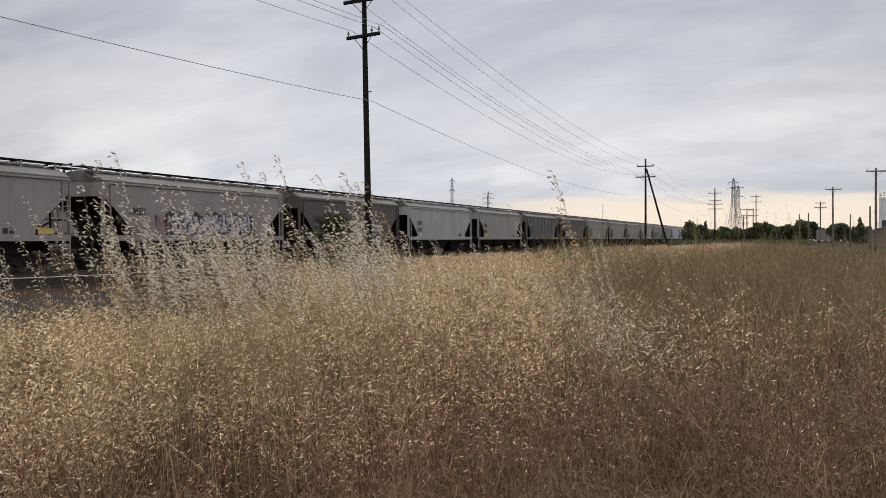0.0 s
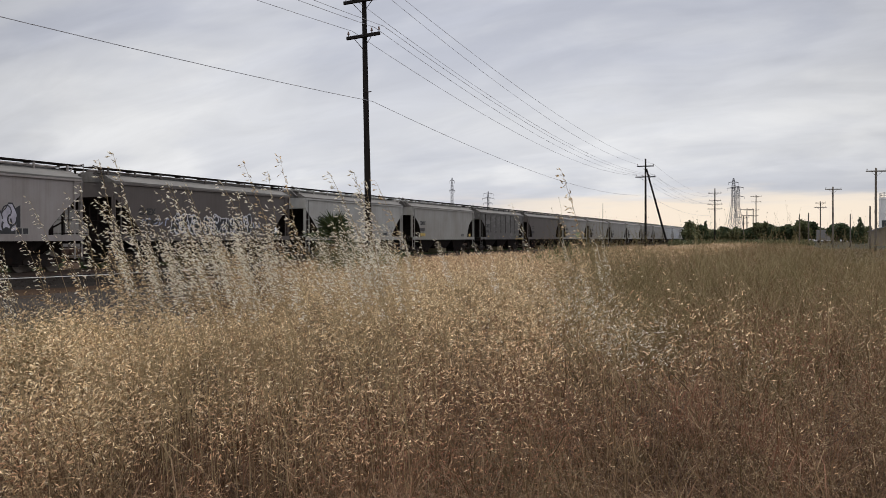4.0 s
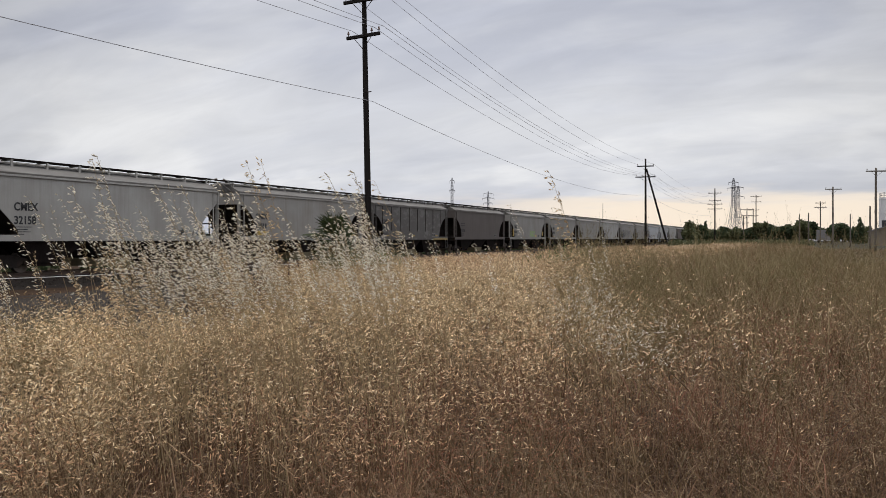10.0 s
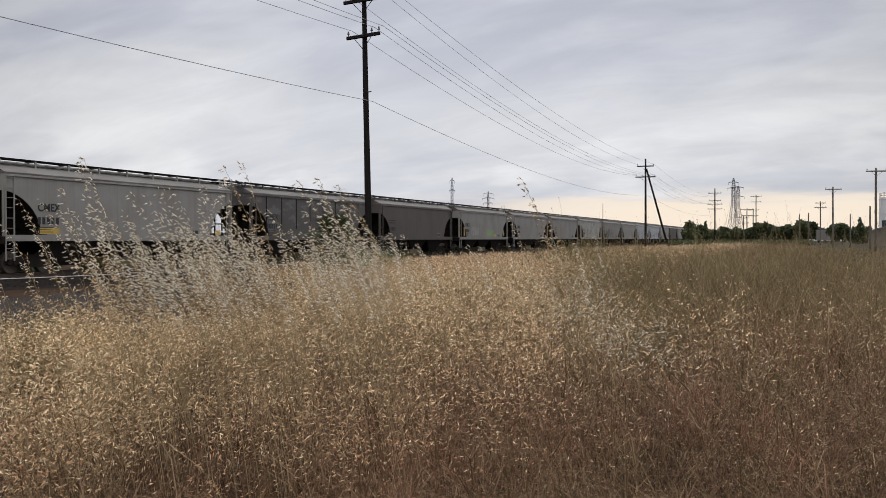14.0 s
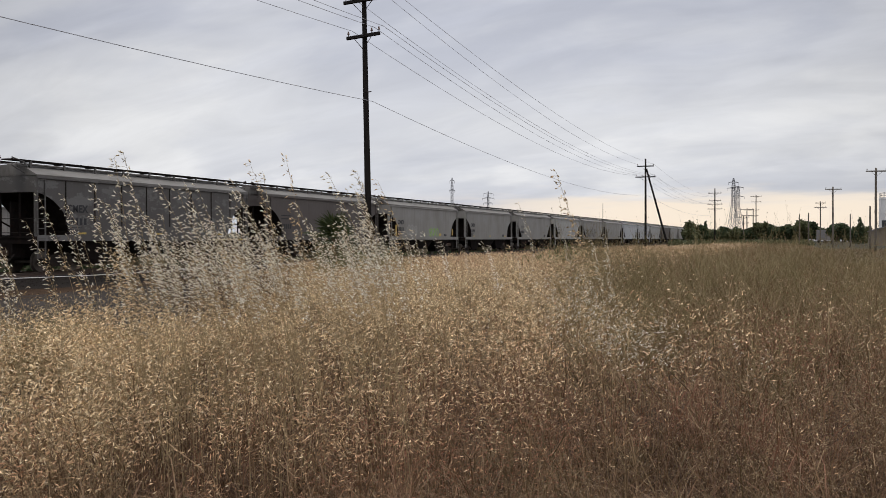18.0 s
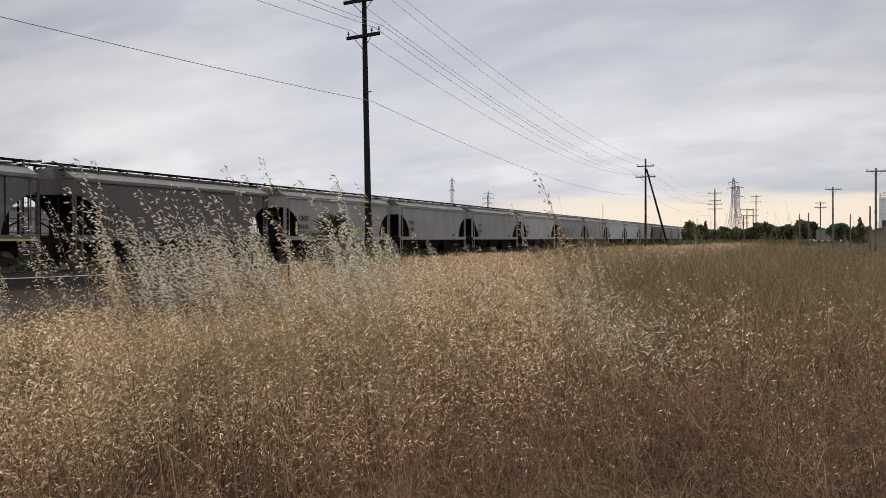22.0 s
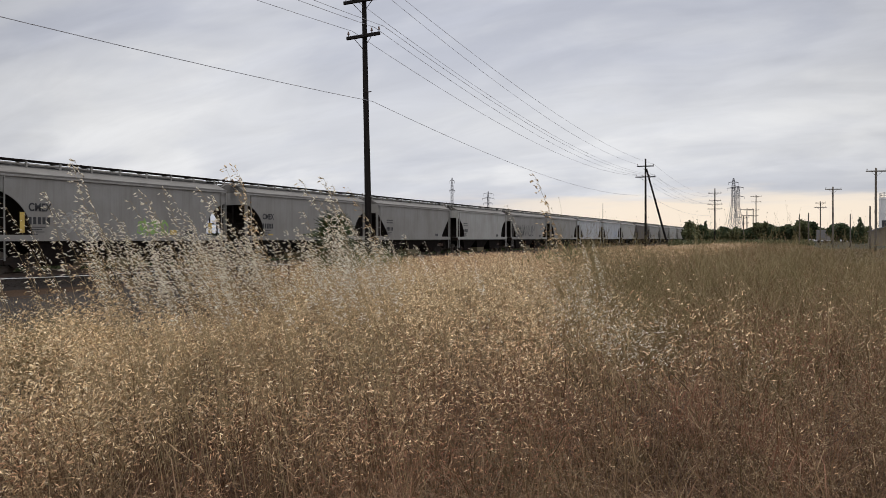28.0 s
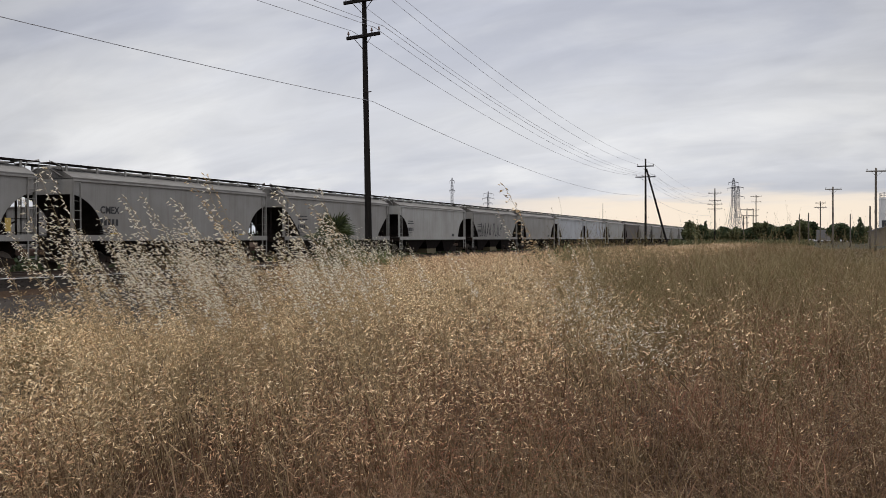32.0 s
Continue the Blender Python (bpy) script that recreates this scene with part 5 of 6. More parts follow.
def oats(name, xy, height, nspk, rng, solid, blades, label, mats, thick=1.0, spike=0.022, spread=0.045, lean=0.16, leafw=0.006, leaftop=0.5, headlen=0.40):
    """A stand of dry oat grass: bent stems, leaves, and a loose head of hanging husks on each stem."""
    n = len(xy)
    gz = np.array([ground_z(x, y) for x, y in xy])
    base = np.column_stack([xy, gz])
    az = rng.uniform(0, 2 * math.pi, n)
    d = np.stack([np.cos(az), np.sin(az), np.zeros(n)], 1)
    d[:, 0] -= 0.35
    bend = rng.uniform(0.05, 1.0, n) ** 1.4 * lean * 3.4
    verts, quads, tris, slots_q, slots_t, o = [], [], [], [], [], 0
    v, f, rows = ribbons(base, d, height, np.full(n, 0.0034 * thick), bend, rng, 3)
    verts.append(v), quads.append(f), slots_q.append(np.zeros(len(f)))
    o += len(v)
    for _ in range(blades):
        k = rng.uniform(0.02, leaftop, n)
        az2 = rng.uniform(0, 2 * math.pi, n)
        d2 = np.stack([np.cos(az2), np.sin(az2), -0.25 * np.ones(n)], 1)
        bb = base + np.array([0, 0, 1.0]) * (height * k)[:, None] + d * (height * bend * k * k)[:, None]
        v, f, _r = ribbons(bb, d2, height * rng.uniform(0.22, 0.5, n), np.full(n, leafw * thick), rng.uniform(0.3, 2.0, n), rng, 2)
        verts.append(v), quads.append(f + o), slots_q.append(np.zeros(len(f)))
        o += len(v)
    k = np.sort(rng.uniform(0.0, 1.0, (n, nspk)), axis=1) * headlen + 1 - headlen
    top = base[:, None] + np.array([0, 0, 1.0]) * (height[:, None] * (k - 0.28 * bend[:, None] * k * k))[..., None] + d[:, None] * (height[:, None] * bend[:, None] * k * k)[..., None]
    az3 = rng.uniform(0, 2 * math.pi, (n, nspk))
    rad = spread * rng.uniform(0.3, 1.3, (n, nspk)) * (1.35 - k) * 2.2
    p = top + np.stack([np.cos(az3) * rad, np.sin(az3) * rad, rad * rng.uniform(-0.6, 0.5, (n, nspk))], 2)
    hang = np.stack([np.cos(az3) * 0.5, np.sin(az3) * 0.5, rng.uniform(-0.85, 0.45, (n, nspk))], 2)
    hang += rng.normal(size=hang.shape) * 0.28 + np.array([-0.46, -0.18, 0.0])
    hang /= np.linalg.norm(hang, axis=2)[..., None]
    m = n * nspk
    v, f = spikelets(p.reshape(-1, 3), hang.reshape(-1, 3), spike * rng.uniform(0.7, 1.3, m), spike * 0.23 * rng.uniform(0.8, 1.3, m) * thick ** 0.5, rng, solid)
    verts.append(v)
    if solid:
        tris.append(f + o), slots_t.append(np.ones(len(f)))
    else:
        quads.append(f + o), slots_q.append(np.ones(len(f)))
    faces = [np.concatenate(quads)] + ([np.concatenate(tris)] if tris else [])
    ob = raw(name, np.concatenate(verts), faces, mats, np.concatenate(slots_q + slots_t))
    return tagged(ob, label, "grass", kind="stuff")


def ahead(p):
    """Angle in degrees from the middle of the open view of the field."""
    a = np.degrees(np.arctan2(-p[:, 0], p[:, 1])) - 21.3
    return np.abs(a)


def drift(p, scale, seed):
    return np.array([noise.noise((x * scale, y * scale, seed)) for x, y in p])


def build_field():
    STAND_OATS = ray_at(1060, 8.6)
    rng = np.random.default_rng(12)
    edge = lambda p: p[:, 0] > np.array([edge_x(y) for y in p[:, 1]]) + 0.8 * np.sin(p[:, 1] * 0.7) + rng.normal(0, 0.5, len(p))
    bands = [  # near, far, stems per square metre, husks, solid, leaves, thickness, husk size
        (1.4, 2.9, 360, 2, True, 4, 1.0, 0.016), (2.9, 3.9, 270, 5, True, 3, 1.0, 0.018), (3.9, 4.7, 240, 13, False, 2, 1.0, 0.027), (4.7, 6.6, 240, 17, False, 2, 1.0, 0.030), (6.6, 11.0, 140, 13, False, 2, 1.4, 0.036),
        (11.0, 22.0, 58, 8, False, 1, 2.0, 0.045), (22.0, 50.0, 22, 8, False, 1, 3.2, 0.060), (50.0, 125.0, 5, 5, False, 1, 7.0, 0.10)]
    for r0, r1, dens, husks, solid, blades, thick, spk in bands:
        x0, x1, y0, y1 = max(-21.0, -r1), min(16, r1), -1.5 if r1 < 12 else 2, r1
        clump = 9 if r1 < 12 else 5
        n = int((x1 - x0) * (y1 - y0) * dens / clump) * clump
        mid = np.column_stack([rng.uniform(x0, x1, n // clump), rng.uniform(y0, y1, n // clump)])
        p = np.repeat(mid, clump, axis=0) + rng.normal(0, 0.055 if r1 < 12 else 0.12, (n, 2))
        r = np.hypot(p[:, 0], p[:, 1])
        ang = ahead(p)
        p = p[(r > r0) & (r <= r1) & edge(p) & ((ang < 31) | (rng.uniform(size=n) < 0.12))]
        p = p[~((p[:, 0] > 2.7) & (p[:, 1] > 43))]
        far = np.hypot(p[:, 0], p[:, 1])
        w = np.clip((p[:, 0] + 3.9 + 1.8 * drift(p, 0.35, 9.0)) / 3.5 + 0.80 * np.clip((far - 7) / 16, 0, 1) * np.clip((p[:, 0] + 17) / 16, 0, 1), 0, 0.985)
        stand = np.exp(-((p[:, 0] - STAND_OATS[0]) ** 2 + (p[:, 1] - STAND_OATS[1]) ** 2) / 3.2)
        weedy = rng.uniform(size=len(p)) < w * (1 - 0.45 * stand)
        thin = drift(p, 1.3, 3.0) < -0.13 if r1 < 23 else np.zeros(len(p), bool)
        keep = ~thin | (rng.uniform(size=len(p)) < 0.28)
        p, weedy = p[keep], weedy[keep]
        for which in (False, True):
            q = p[weedy == which]
            rr = np.hypot(q[:, 0], q[:, 1])
            h = np.clip(0.79 + 0.20 * drift(q, 0.6, 2.0) + rng.normal(0, 0.13, len(q)), 0.30, 1.2)
            if r1 < 7:                     # shorter plants between the tall ones
                h *= np.where(rng.uniform(size=len(q)) < 0.45, rng.uniform(0.40, 0.85, len(q)), 1.0)
            h *= 1 + 0.24 * drift(q, 1.9, 5.0)
            h *= np.interp(rr, [1.5, 3.0, 6.0, 12.0, 25.0], [0.70, 0.86, 1.0, 1.08, 1.12])
            h *= np.where(q[:, 1] < 14, np.interp(q[:, 0], [-6.5, -4.0], [0.80, 1.0]), 1.0)
            h *= 1 - 0.45 * np.clip((q[:, 0] - 0.5) / 2.0, 0, 1) * np.clip((q[:, 1] - 22) / 18, 0, 1)
            h *= 1 - 0.42 * np.clip((-6 - q[:, 0]) / 6, 0, 1) * np.clip((q[:, 1] - 10) / 6, 0, 1)
            if which:
                oats("dry_weeds", q, h * 0.97, max(5, husks - 3), rng, solid, blades + 1, "brown and olive dry weeds mixed into the field grass", [WEED_STEM, WEED_HUSK], thick * 1.1, spk * 0.6, lean=0.34)
                continue
            stand = np.exp(-((q[:, 0] - STAND_OATS[0]) ** 2 + (q[:, 1] - STAND_OATS[1]) ** 2) / 3.2)
            pale = rng.uniform(size=len(q)) < 0.7 * stand + np.clip((-q[:, 0] - 1.7 + 1.3 * drift(q, 0.7, 4.0)) / 2.3, 0.04, 0.9) * np.clip((rr - 3.6) / 2.2, 0, 1) * (rr < 22)
            for some, mats in ((~pale, [STEMS if r1 < 12 else FAR_STEM, DIM_STRAW if r1 < 5 else STRAW]), (pale, [PALE_STEM, PALE_STRAW])):
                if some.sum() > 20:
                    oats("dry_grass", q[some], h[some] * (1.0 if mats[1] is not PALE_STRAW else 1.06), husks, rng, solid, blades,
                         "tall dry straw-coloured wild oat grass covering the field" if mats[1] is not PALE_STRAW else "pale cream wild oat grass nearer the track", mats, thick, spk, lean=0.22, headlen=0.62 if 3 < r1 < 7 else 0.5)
    # matted dead blades low between the stems, the shade there put into their colour
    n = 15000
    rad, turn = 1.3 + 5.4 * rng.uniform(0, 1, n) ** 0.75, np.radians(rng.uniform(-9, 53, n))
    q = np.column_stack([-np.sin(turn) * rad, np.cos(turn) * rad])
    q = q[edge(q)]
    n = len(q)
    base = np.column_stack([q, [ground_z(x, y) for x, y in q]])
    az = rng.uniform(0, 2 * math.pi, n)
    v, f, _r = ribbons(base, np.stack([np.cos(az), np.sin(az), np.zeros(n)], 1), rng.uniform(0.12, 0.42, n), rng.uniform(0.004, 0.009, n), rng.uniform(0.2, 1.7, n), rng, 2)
    tagged(raw("thatch", v, [f], THATCH), "matted dead blades coloured dark like the shade under the grass", "grass", kind="stuff")
    # stems blown flat over one another close by
    n = 4000
    rad, turn = 1.5 + 3.0 * rng.uniform(0, 1, n) ** 0.8, np.radians(44 - 54 * rng.uniform(0, 1, n) ** 0.5)
    q = np.column_stack([-np.sin(turn) * rad, np.cos(turn) * rad])
    oats("lodged_grass", q, rng.uniform(0.12, 0.33, n), 3, rng, True, 1, "thin straws lying tangled across the grass", [TANGLE, TANGLE], 0.6, 0.014, lean=0.5, leafw=0.004)
    # a taller belt of oats along the field's edge
    n = 520
    px, z = rng.uniform(240, 1020, n), rng.uniform(6.0, 13.0, n)
    q = np.array([ray_at(a, b) for a, b in zip(px, z)])
    q = q[(q[:, 0] > -8.2) & (rng.uniform(size=n) < np.clip((px - 260) / 160, 0.0, 1) * np.clip((1020 - px) / 560, 0.0, 1))]
    oats("edge_oats", q, rng.uniform(0.95, 1.28, len(q)), 17, rng, True, 1, "dense belt of tall pale oats along the field's edge", [PALE_STEM, PALE_STRAW], 1.1, 0.026, 0.05)


def build_odd_plants():
    """Single plants that stand out of the field: a pale clump, some forked dead stalks, low growth on the yard."""
    rng = np.random.default_rng(91)
    for px, z, n in ((1050, 9.0, 26), (1090, 8.0, 24), (1122, 7.4, 14), (1030, 11.0, 26), (1076, 6.9, 18), (1185, 6.3, 10), (985, 10.5, 18)):
        x, y = ray_at(px, z)
        p = np.column_stack([rng.normal(x, 0.24, n), rng.normal(y, 0.3, n)])
        ob = oats("pale_oat_clump", p, rng.uniform(0.7, 1.0, n) * (1.22 if z > 8.5 else 1.0), 20, rng, True, 2, "pale greenish-white clump of oats among brown weeds", [PALE_STEM, HUSK], 1.0, 0.024, 0.04)
    first = []
    for i in range(4):
        bm = bmesh.new()
        r2 = random.Random(400 + i)
        p = Vector((0, 0, 0))
        top = Vector((r2.uniform(-.15, .15), r2.uniform(-.1, .1), 0.95))
        polytube(bm, [p, p.lerp(top, 0.5) + Vector((0.02, 0, 0)), top], [0.0034, 0.003, 0.0018], 5)
        for k in range(3):
            s = p.lerp(top, r2.uniform(0.45, 0.8))
            e = s + Vector((r2.uniform(-.3, .3), r2.uniform(-.2, .2), r2.uniform(0.15, 0.4)))
            polytube(bm, [s, s.lerp(e, 0.5) + Vector((0, 0, -0.02)), e], [0.0024, 0.002, 0.0015], 4)
            for _ in range(2):
                s2 = s.lerp(e, r2.uniform(0.4, 0.9))
                e2 = s2 + Vector((r2.uniform(-.12, .12), r2.uniform(-.1, .1), r2.uniform(0.05, 0.2)))
                polytube(bm, [s2, e2], [0.0018, 0.0011], 4)
        ob = obj("dead_stalk", bm, PALE_STEM)
        tagged(ob, "forked bleached dead weed stalk standing in the field", "dead weed", "dead weed stalks")
        first.append(ob)
    spots = ((1400, 7.5), (1455, 7.2), (1490, 8.2), (1545, 7.6), (1360, 9.0), (1330, 7.6), (1515, 10.0), (1290, 8.0), (1235, 10.5), (1420, 11))
    for i, (px, z) in enumerate(spots):
        x, y = ray_at(px, z)
        m = pose(x, y, ground_z(x, y) - 0.02, 6 * math.sin(i), 5 * math.cos(2 * i), 57 * i)
        ob = first[i] if i < 4 else copy_thing(first[i % 4], m)
        ob.matrix_basis = m
    # taller green weeds between the field and the track
    for px, z, k, hh in ((990, 34, 90, 1.6), (1020, 38, 80, 1.75), (1062, 44, 60, 1.6), (1110, 50, 50, 1.5)):
        x, y = ray_at(px, z)
        p = np.column_stack([rng.normal(x, 0.7, k), rng.normal(y, 0.9, k)])
        oats("green_weeds", p, rng.uniform(0.55, 1.0, k) * hh, 5, rng, False, 5, "tall green weeds growing near the track", [WEED_GREEN, WEED_HUSK], 4.0, 0.06, 0.12, 0.3, 0.013)
    for px, z, k, hh in ((-30, 9.6, 170, 0.95), (25, 9.6, 200, 1.0), (75, 9.8, 170, 0.92), (130, 9.6, 130, 0.85), (190, 9.5, 90, 0.8)):
        x, y = ray_at(px, z)
        p = np.column_stack([rng.normal(x, 0.3, k), rng.normal(y, 0.3, k)])
        oats("green_weeds", p, rng.uniform(0.5, 1.0, k) * hh, 4, rng, False, 5, "dark green and brown weeds along the gravel's edge", [GREEN_STEM, WEED_HUSK], 2.0, 0.025, 0.06, 0.2, 0.012)
    n = 4300
    px, z = 1600 - 620 * rng.uniform(0, 1, n) ** 1.15, rng.uniform(9, 32, n)
    top = np.interp(px, [960, 1100, 1290, 1430, 1500, 1600], [1.02, 1.20, 1.52, 1.54, 1.36, 1.28])
    p = np.array([ray_at(a, b) for a, b in zip(px, z)])
    oats("fine_weeds", p, rng.uniform(0.62, 1.0, n) * top, 14, rng, False, 3, "fine soft olive weeds standing high at the field's far side", [GREEN_STEM, GREEN_STEM], 0.9, 0.013, 0.13, 0.22, 0.0040, 0.85, 0.62)
    n = 5200
    p = np.column_stack([rng.uniform(2.6, 17, n), rng.uniform(40, 120, n)])
    oats("yard_weeds", p, rng.uniform(0.08, 0.30, n), 3, rng, False, 2, "sparse low weeds over the yard", [WEED_STEM, WEED_HUSK], 7.0, 0.07, lean=0.4)


def weed(seed, height, spread, green=True):
    """A wiry branching weed."""
    rng = random.Random(seed)
    bm = bmesh.new()
    def grow(p, d, ln, r, depth):
        q = p + d * ln * 0.55 + Vector((rng.uniform(-1, 1), rng.uniform(-1, 1), 0.3)) * ln * 0.06
        e = p + d * ln
        polytube(bm, [p, q, e], [r, r * 0.8, r * 0.55], 3)
        if depth == 0:
            for _ in range(2):
                u = Vector((rng.uniform(-1, 1), rng.uniform(-1, 1), rng.uniform(0, 1))).normalized() * 0.03
                w = Vector((rng.uniform(-1, 1), rng.uniform(-1, 1), rng.uniform(-1, 1))).normalized() * 0.008
                u, w = u * 0.5, w * 0.5
                c = e + u * 0.2
                bm.faces.new([bm.verts.new(x) for x in (c - u * 0.3, c + w, c + u, c - w)])
            return
        for i in range(rng.randint(2, 3)):
            b = p.lerp(e, rng.uniform(0.45, 1.0))
            nd = (d + Vector((rng.uniform(-1, 1), rng.uniform(-1, 1), rng.uniform(-0.1, 0.5))) * 0.65).normalized()
            grow(b, nd, ln * rng.uniform(0.5, 0.75), r * 0.65, depth - 1)
    for i in range(rng.randint(3, 5)):
        a = rng.uniform(0, 6.28)
        d = Vector((math.cos(a) * spread, math.sin(a) * spread, 1)).normalized()
        grow(Vector((0, 0, -0.02)), d, height * rng.uniform(0.5, 0.65), 0.0042, 3)
    return bm


def build_weeds():
    rng = random.Random(3)
    protos = []
    for i in range(6):
        ob = obj("weed", weed(60 + i, 1.25, 0.45), GREEN_STEM)
        tagged(ob, "wiry grey-green branching weed in the dry grass", "weed", "weeds in the field")
        protos.append(ob)
    spots = []
    for i in range(150):
        px = rng.choice((rng.uniform(1080, 1480), rng.uniform(1000, 1600), rng.uniform(1020, 1250), rng.uniform(1030, 1570)))
        z = rng.choice((rng.uniform(9, 24), rng.uniform(6, 13))) if px > 960 and i < 110 else rng.uniform(15, 34)
        spots.append((px, z))
    for i, (px, z) in enumerate(spots):
        x, y = ray_at(px, z)
        k = rng.uniform(0.85, 1.12) * (0.74 if z < 10 else 0.95 if z < 16 else 1.12)
        m = pose(x, y, ground_z(x, y), 0, 0, rng.uniform(0, 360))
        ob = protos[i] if i < 6 else copy_thing(protos[i % 6], m)
        ob.matrix_basis = m
        ob.scale = (k, k, k)


def oat_stalk(seed, height, husks):
    """A single tall oat plant in two meshes: the stem with fine branches, and the head of husks."""
    rng = np.random.default_rng(seed)
    curve = rng.uniform(0.06, 0.26)
    def at(k):
        return Vector((-curve * height * k ** 2.6, 0.3 * curve * height * k * k * math.sin(seed), height * k))
    bm = bmesh.new()
    polytube(bm, [at(i / 8) for i in range(9)], [0.0017 - 0.0012 * i / 8 for i in range(9)], 4)
    pos, hang = [], []
    levels = 14
    for i in range(levels):
        k = 0.71 + 0.29 * i / (levels - 1)
        for j in range(max(1, round(husks / levels * (1.25 - 0.5 * i / levels)))):
            a = rng.uniform(0, 6.28)
            ln = (0.030 - 0.020 * (i / levels)) * rng.uniform(0.15, 1.0)
            p = at(min(1, k + rng.uniform(-0.02, 0.02)))
            q = p + Vector((math.cos(a) * ln * 0.7 - 0.3 * ln, math.sin(a) * ln * 0.7, ln * rng.uniform(0.2, 0.8)))
            e = q + Vector((math.cos(a) * 0.006 - 0.004, math.sin(a) * 0.006, -0.002))
            polytube(bm, [p, q, e], 0.0003, 3)
            d = Vector((math.cos(a) * 0.35 - 0.66, math.sin(a) * 0.35, rng.uniform(-0.35, 0.60))).normalized()
            for _ in range(2):             # the two open glumes of a spikelet
                pos.append(e)
                hang.append((d + Vector((rng.normal(), rng.normal(), rng.normal())) * 0.10).normalized())
    pos, hang = np.array(pos), np.array(hang)
    n = len(pos)
    v, f = spikelets(pos, hang, rng.uniform(0.014, 0.020, n), rng.uniform(0.0030, 0.0042, n), rng, True)
    return bm, v, f


def build_stalks():
    rng = random.Random(21)
    kinds = []
    for i in range(10):
        h = 1.0
        bm, v, f = oat_stalk(100 + i, h, 40 + 7 * (i % 4))
        stem = obj("wild_oat", bm, PALE_STEM)
        tagged(stem, "tall wild oat stalk with slim head of cream husks", "wild oat", "tall wild oats")
        head = raw("panicle", v, [f], HUSK if i < 5 else PALE_STRAW)
        head.parent = stem
        tagged(head, "loose head of pale papery husks", kind="stuff")
        kinds.append(stem)
    free, placed = list(range(10)), set()
    singles = [(565, 5.0, 1.92), (783, 5.4, 1.82), (1078, 5.2, 1.84), (1105, 6.0, 1.62), (540, 6.0, 1.95), (975, 9.0, 1.8), (300, 4.4, 1.86), (250, 4.8, 1.88), (60, 4.6, 1.75)]
    for i in range(350):
        if i < len(singles):
            px, z, top = singles[i]
        elif i < 28:
            px, z = rng.uniform(-60, 260), rng.uniform(4.2, 7.0)
            top = rng.uniform(1.15, 1.45) if rng.random() < 0.5 else rng.uniform(1.45, 1.78)
        elif i < 135:
            px, z = rng.uniform(200, 780), rng.uniform(4.2, 7.2)
            top = rng.uniform(1.25, 1.5) if rng.random() < 0.6 else rng.uniform(1.46, 1.8)
        elif i < 300:
            px, z = rng.uniform(240, 740) if i % 3 else rng.uniform(380, 560), rng.uniform(4.8, 8.4)
            top = rng.uniform(1.3, 1.58)
        else:
            px, z = rng.uniform(680, 1120), rng.uniform(7.0, 15.0)
            top = rng.uniform(1.1, 1.5)
        x, y = ray_at(px, z)
        if x < edge_x(y) - 0.8:
            continue
        m = pose(x, y, ground_z(x, y), 0, 0, 21 + rng.uniform(-40, 40))
        if 555 < px < 628 and z < 12 and i >= len(singles) and top > 1.46:
            continue
        kind = free.pop() if free else (rng.randrange(5) if top > 1.4 or i % 5 == 0 else 5 + rng.randrange(5))
        ob = kinds[kind] if kind not in placed else copy_thing(kinds[kind], m)
        placed.add(kind)
        ob.matrix_basis = m
        ob.scale = (0.55 + 0.45 * top,) * 2 + (top,)
        stalks.append((ob, m, rng.uniform(0, 6.28), rng.uniform(0.75, 1.3)))


stalks, fronds = [], []


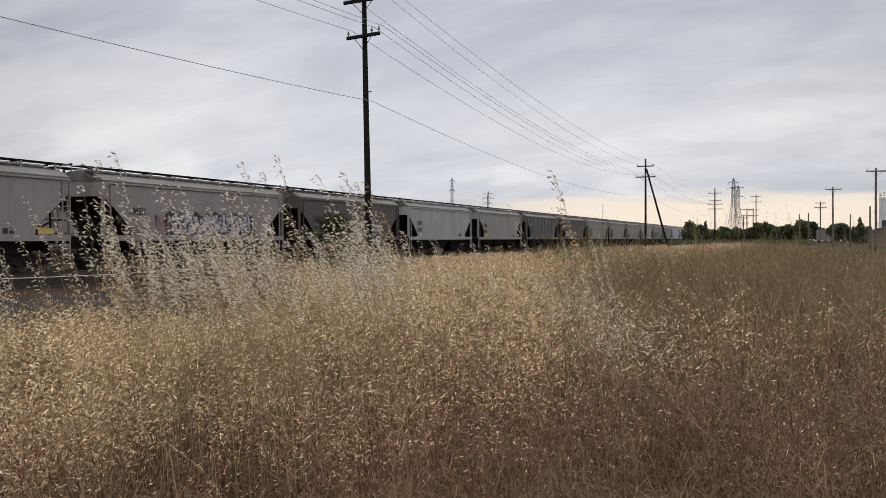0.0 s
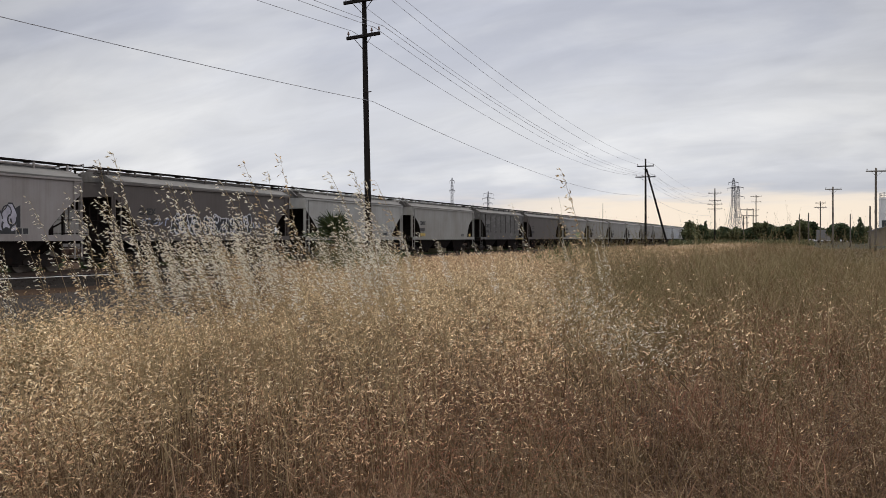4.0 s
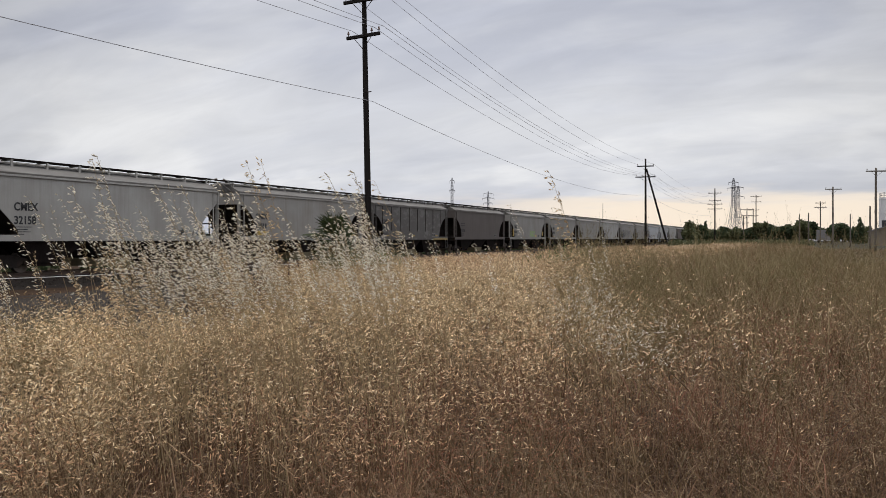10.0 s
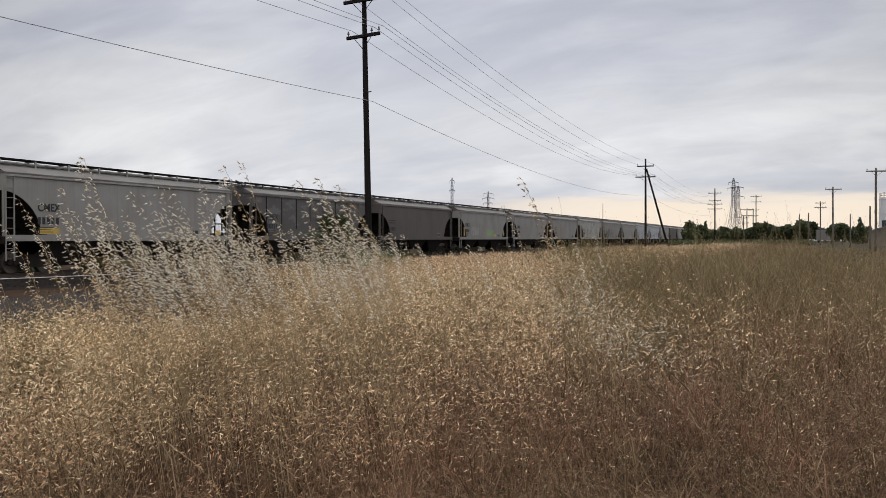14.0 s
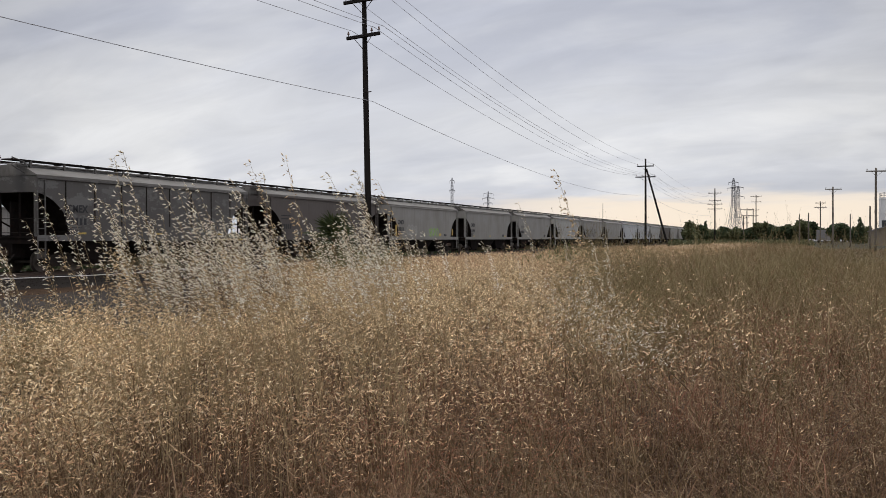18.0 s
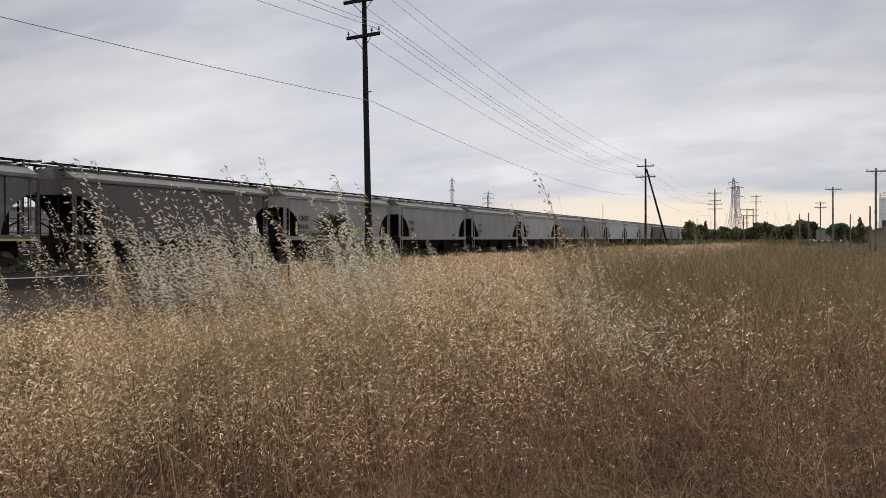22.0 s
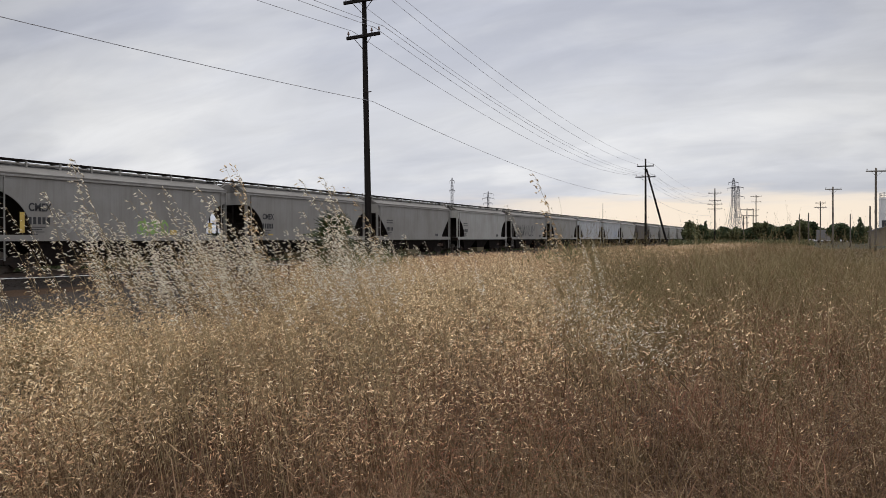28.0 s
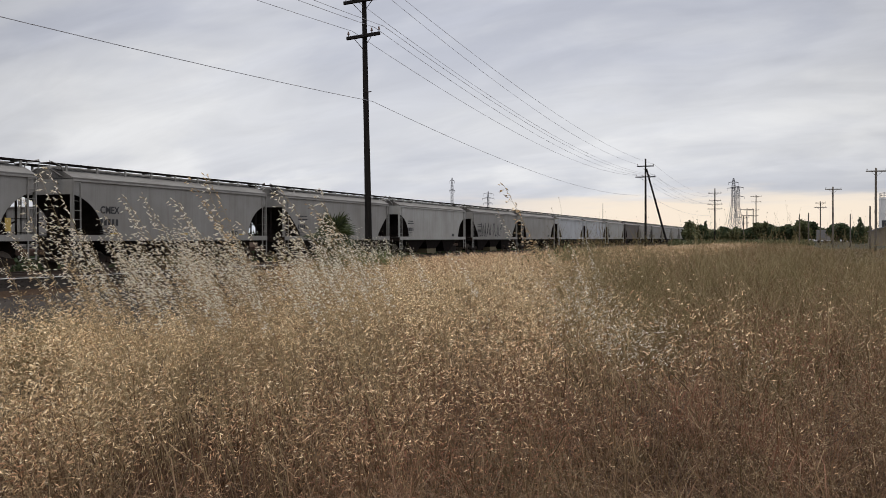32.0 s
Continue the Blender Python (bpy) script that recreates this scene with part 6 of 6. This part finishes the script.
def build_palm():
    x, y = ray_at(592, 31.5)
    g = ground_z(x, y)
    palm = empty("fan_palm", pose(x, y, g), "young green fan palm beside the pole", "palm")
    bm = bmesh.new()
    polytube(bm, [(0, 0, -0.1), (0.03, 0, 0.7), (0, 0.02, 1.45)], [0.17, 0.15, 0.12], 10)
    part("trunk", bm, BARK, palm)
    rng = random.Random(6)
    for i in range(32):
        bm = bmesh.new()
        ln = rng.uniform(0.34, 0.66)
        stalk_end = Vector((ln, 0, 0.04))
        tube(bm, (0, 0, 0), stalk_end, 0.014, 0.009, n=4)
        m = 26
        size = rng.uniform(0.46, 0.62)
        tips = []
        for k in range(m + 1):             # a folded fan, fused to half its length
            a = radians(-118 + 236 * k / m)
            tips.append((a, Vector((math.cos(a), math.sin(a), -0.16 * abs(math.sin(a)) + (0.05 if k % 2 else -0.05)))))
        for k in range(m):
            a0, d0 = tips[k]
            a1, d1 = tips[k + 1]
            l2 = size * (0.78 + 0.22 * math.cos((a0 + a1) / 2)) * rng.uniform(0.88, 1.1)
            mid = (d0 + d1).normalized()
            droop = Vector((0, 0, -0.05 - 0.08 * rng.random()))
            c = bm.verts.new(stalk_end)
            p0, p1 = bm.verts.new(stalk_end + d0 * l2 * 0.52), bm.verts.new(stalk_end + d1 * l2 * 0.52)
            tip = bm.verts.new(stalk_end + mid * l2 + droop)
            bm.faces.new((c, p0, p1)), bm.faces.new((p0, tip, p1))
        lift = 80 - 108 * (i / 31) + rng.uniform(-9, 9)
        m = pose(0, 0, 1.22 + 0.2 * rng.random(), 0, -lift, i * 137.5)
        fr = part("frond", bm, PALM_GREEN if i < 29 else DEAD_FROND, palm, "" if i < 29 else "dry brown hanging frond")
        fr.matrix_basis = m
        fronds.append((fr, m, rng.uniform(0, 6.28)))
    # weeds round its foot and the pole's
    rng2 = np.random.default_rng(31)
    for name, n, cx, cy, h, lab in (("weed_clump", 300, x, y, 1.25, "green and dry weeds round the foot of the palm"), ("weed_clump", 200, P1[0], P1[1], 1.1, "weeds round the foot of the utility pole")):
        p = np.column_stack([rng2.normal(cx + 0.4, 0.6, n), rng2.normal(cy, 0.6, n)])
        oats(name, p, rng2.uniform(0.6, 1.5, n) * h, 5, rng2, False, 4, lab, [WEED_GREEN, HUSK], 2.4, 0.045, leafw=0.012)


# ---------------------------------------------------------------- build all
build_ground()
build_track()
build_train()
build_line()
build_fence()
build_far_trees()
build_far_poles()
build_yard()
build_store()
build_palm()
build_field()
build_weeds()
build_odd_plants()
build_stalks()


GUST = [(0, 3), (3, 3), (6, 1), (9, 3), (12, 5), (14, 7), (17, 3), (19, 0), (21, 2), (23, 9), (24, 12), (25, 12), (26.5, 10), (27.5, 12), (28.3, 5), (29, 6), (30, 7), (31, 9), (32, 12)]


def gust(t):
    return float(np.interp(t, [g[0] for g in GUST], [g[1] for g in GUST]))


def motions():
    step = 0.5
    times = [i * step for i in range(65)]
    for car, y in train:
        walk(car, [(t, pose(TRACK_X, y - run(t), RAIL)) for t in times])
    turns = [i * 0.125 for i in range(257)]
    for wheel, s in spinning:
        walk(wheel, [(t, pose(0, s, 0.455, math.degrees(run(t) / 0.455))) for t in turns])
    left = Vector((-math.cos(radians(21.3)), -math.sin(radians(21.3)), 0))
    axis = Vector((0, 0, 1)).cross(left)
    for ob, m, ph, soft in stalks:
        rows = []
        for t in times:
            a = gust(t) * soft + (0.8 + 0.12 * gust(t)) * math.sin(3.1 * t * (0.9 + 0.2 * soft) + ph)
            turn = Matrix.Rotation(radians(a), 4, axis)
            rows.append((t, Matrix.Translation(m.translation) @ turn @ m.to_3x3().to_4x4()))
        walk(ob, rows)
    for fr, m, ph in fronds:
        rows = [(t, m @ pose(0, 0, 0, 3 * math.sin(2.3 * t + ph), (1.5 + 0.25 * gust(t)) * math.sin(3.4 * t + 2 * ph), 0.5 * gust(t) * math.sin(ph))) for t in times]
        walk(fr, rows)


motions()
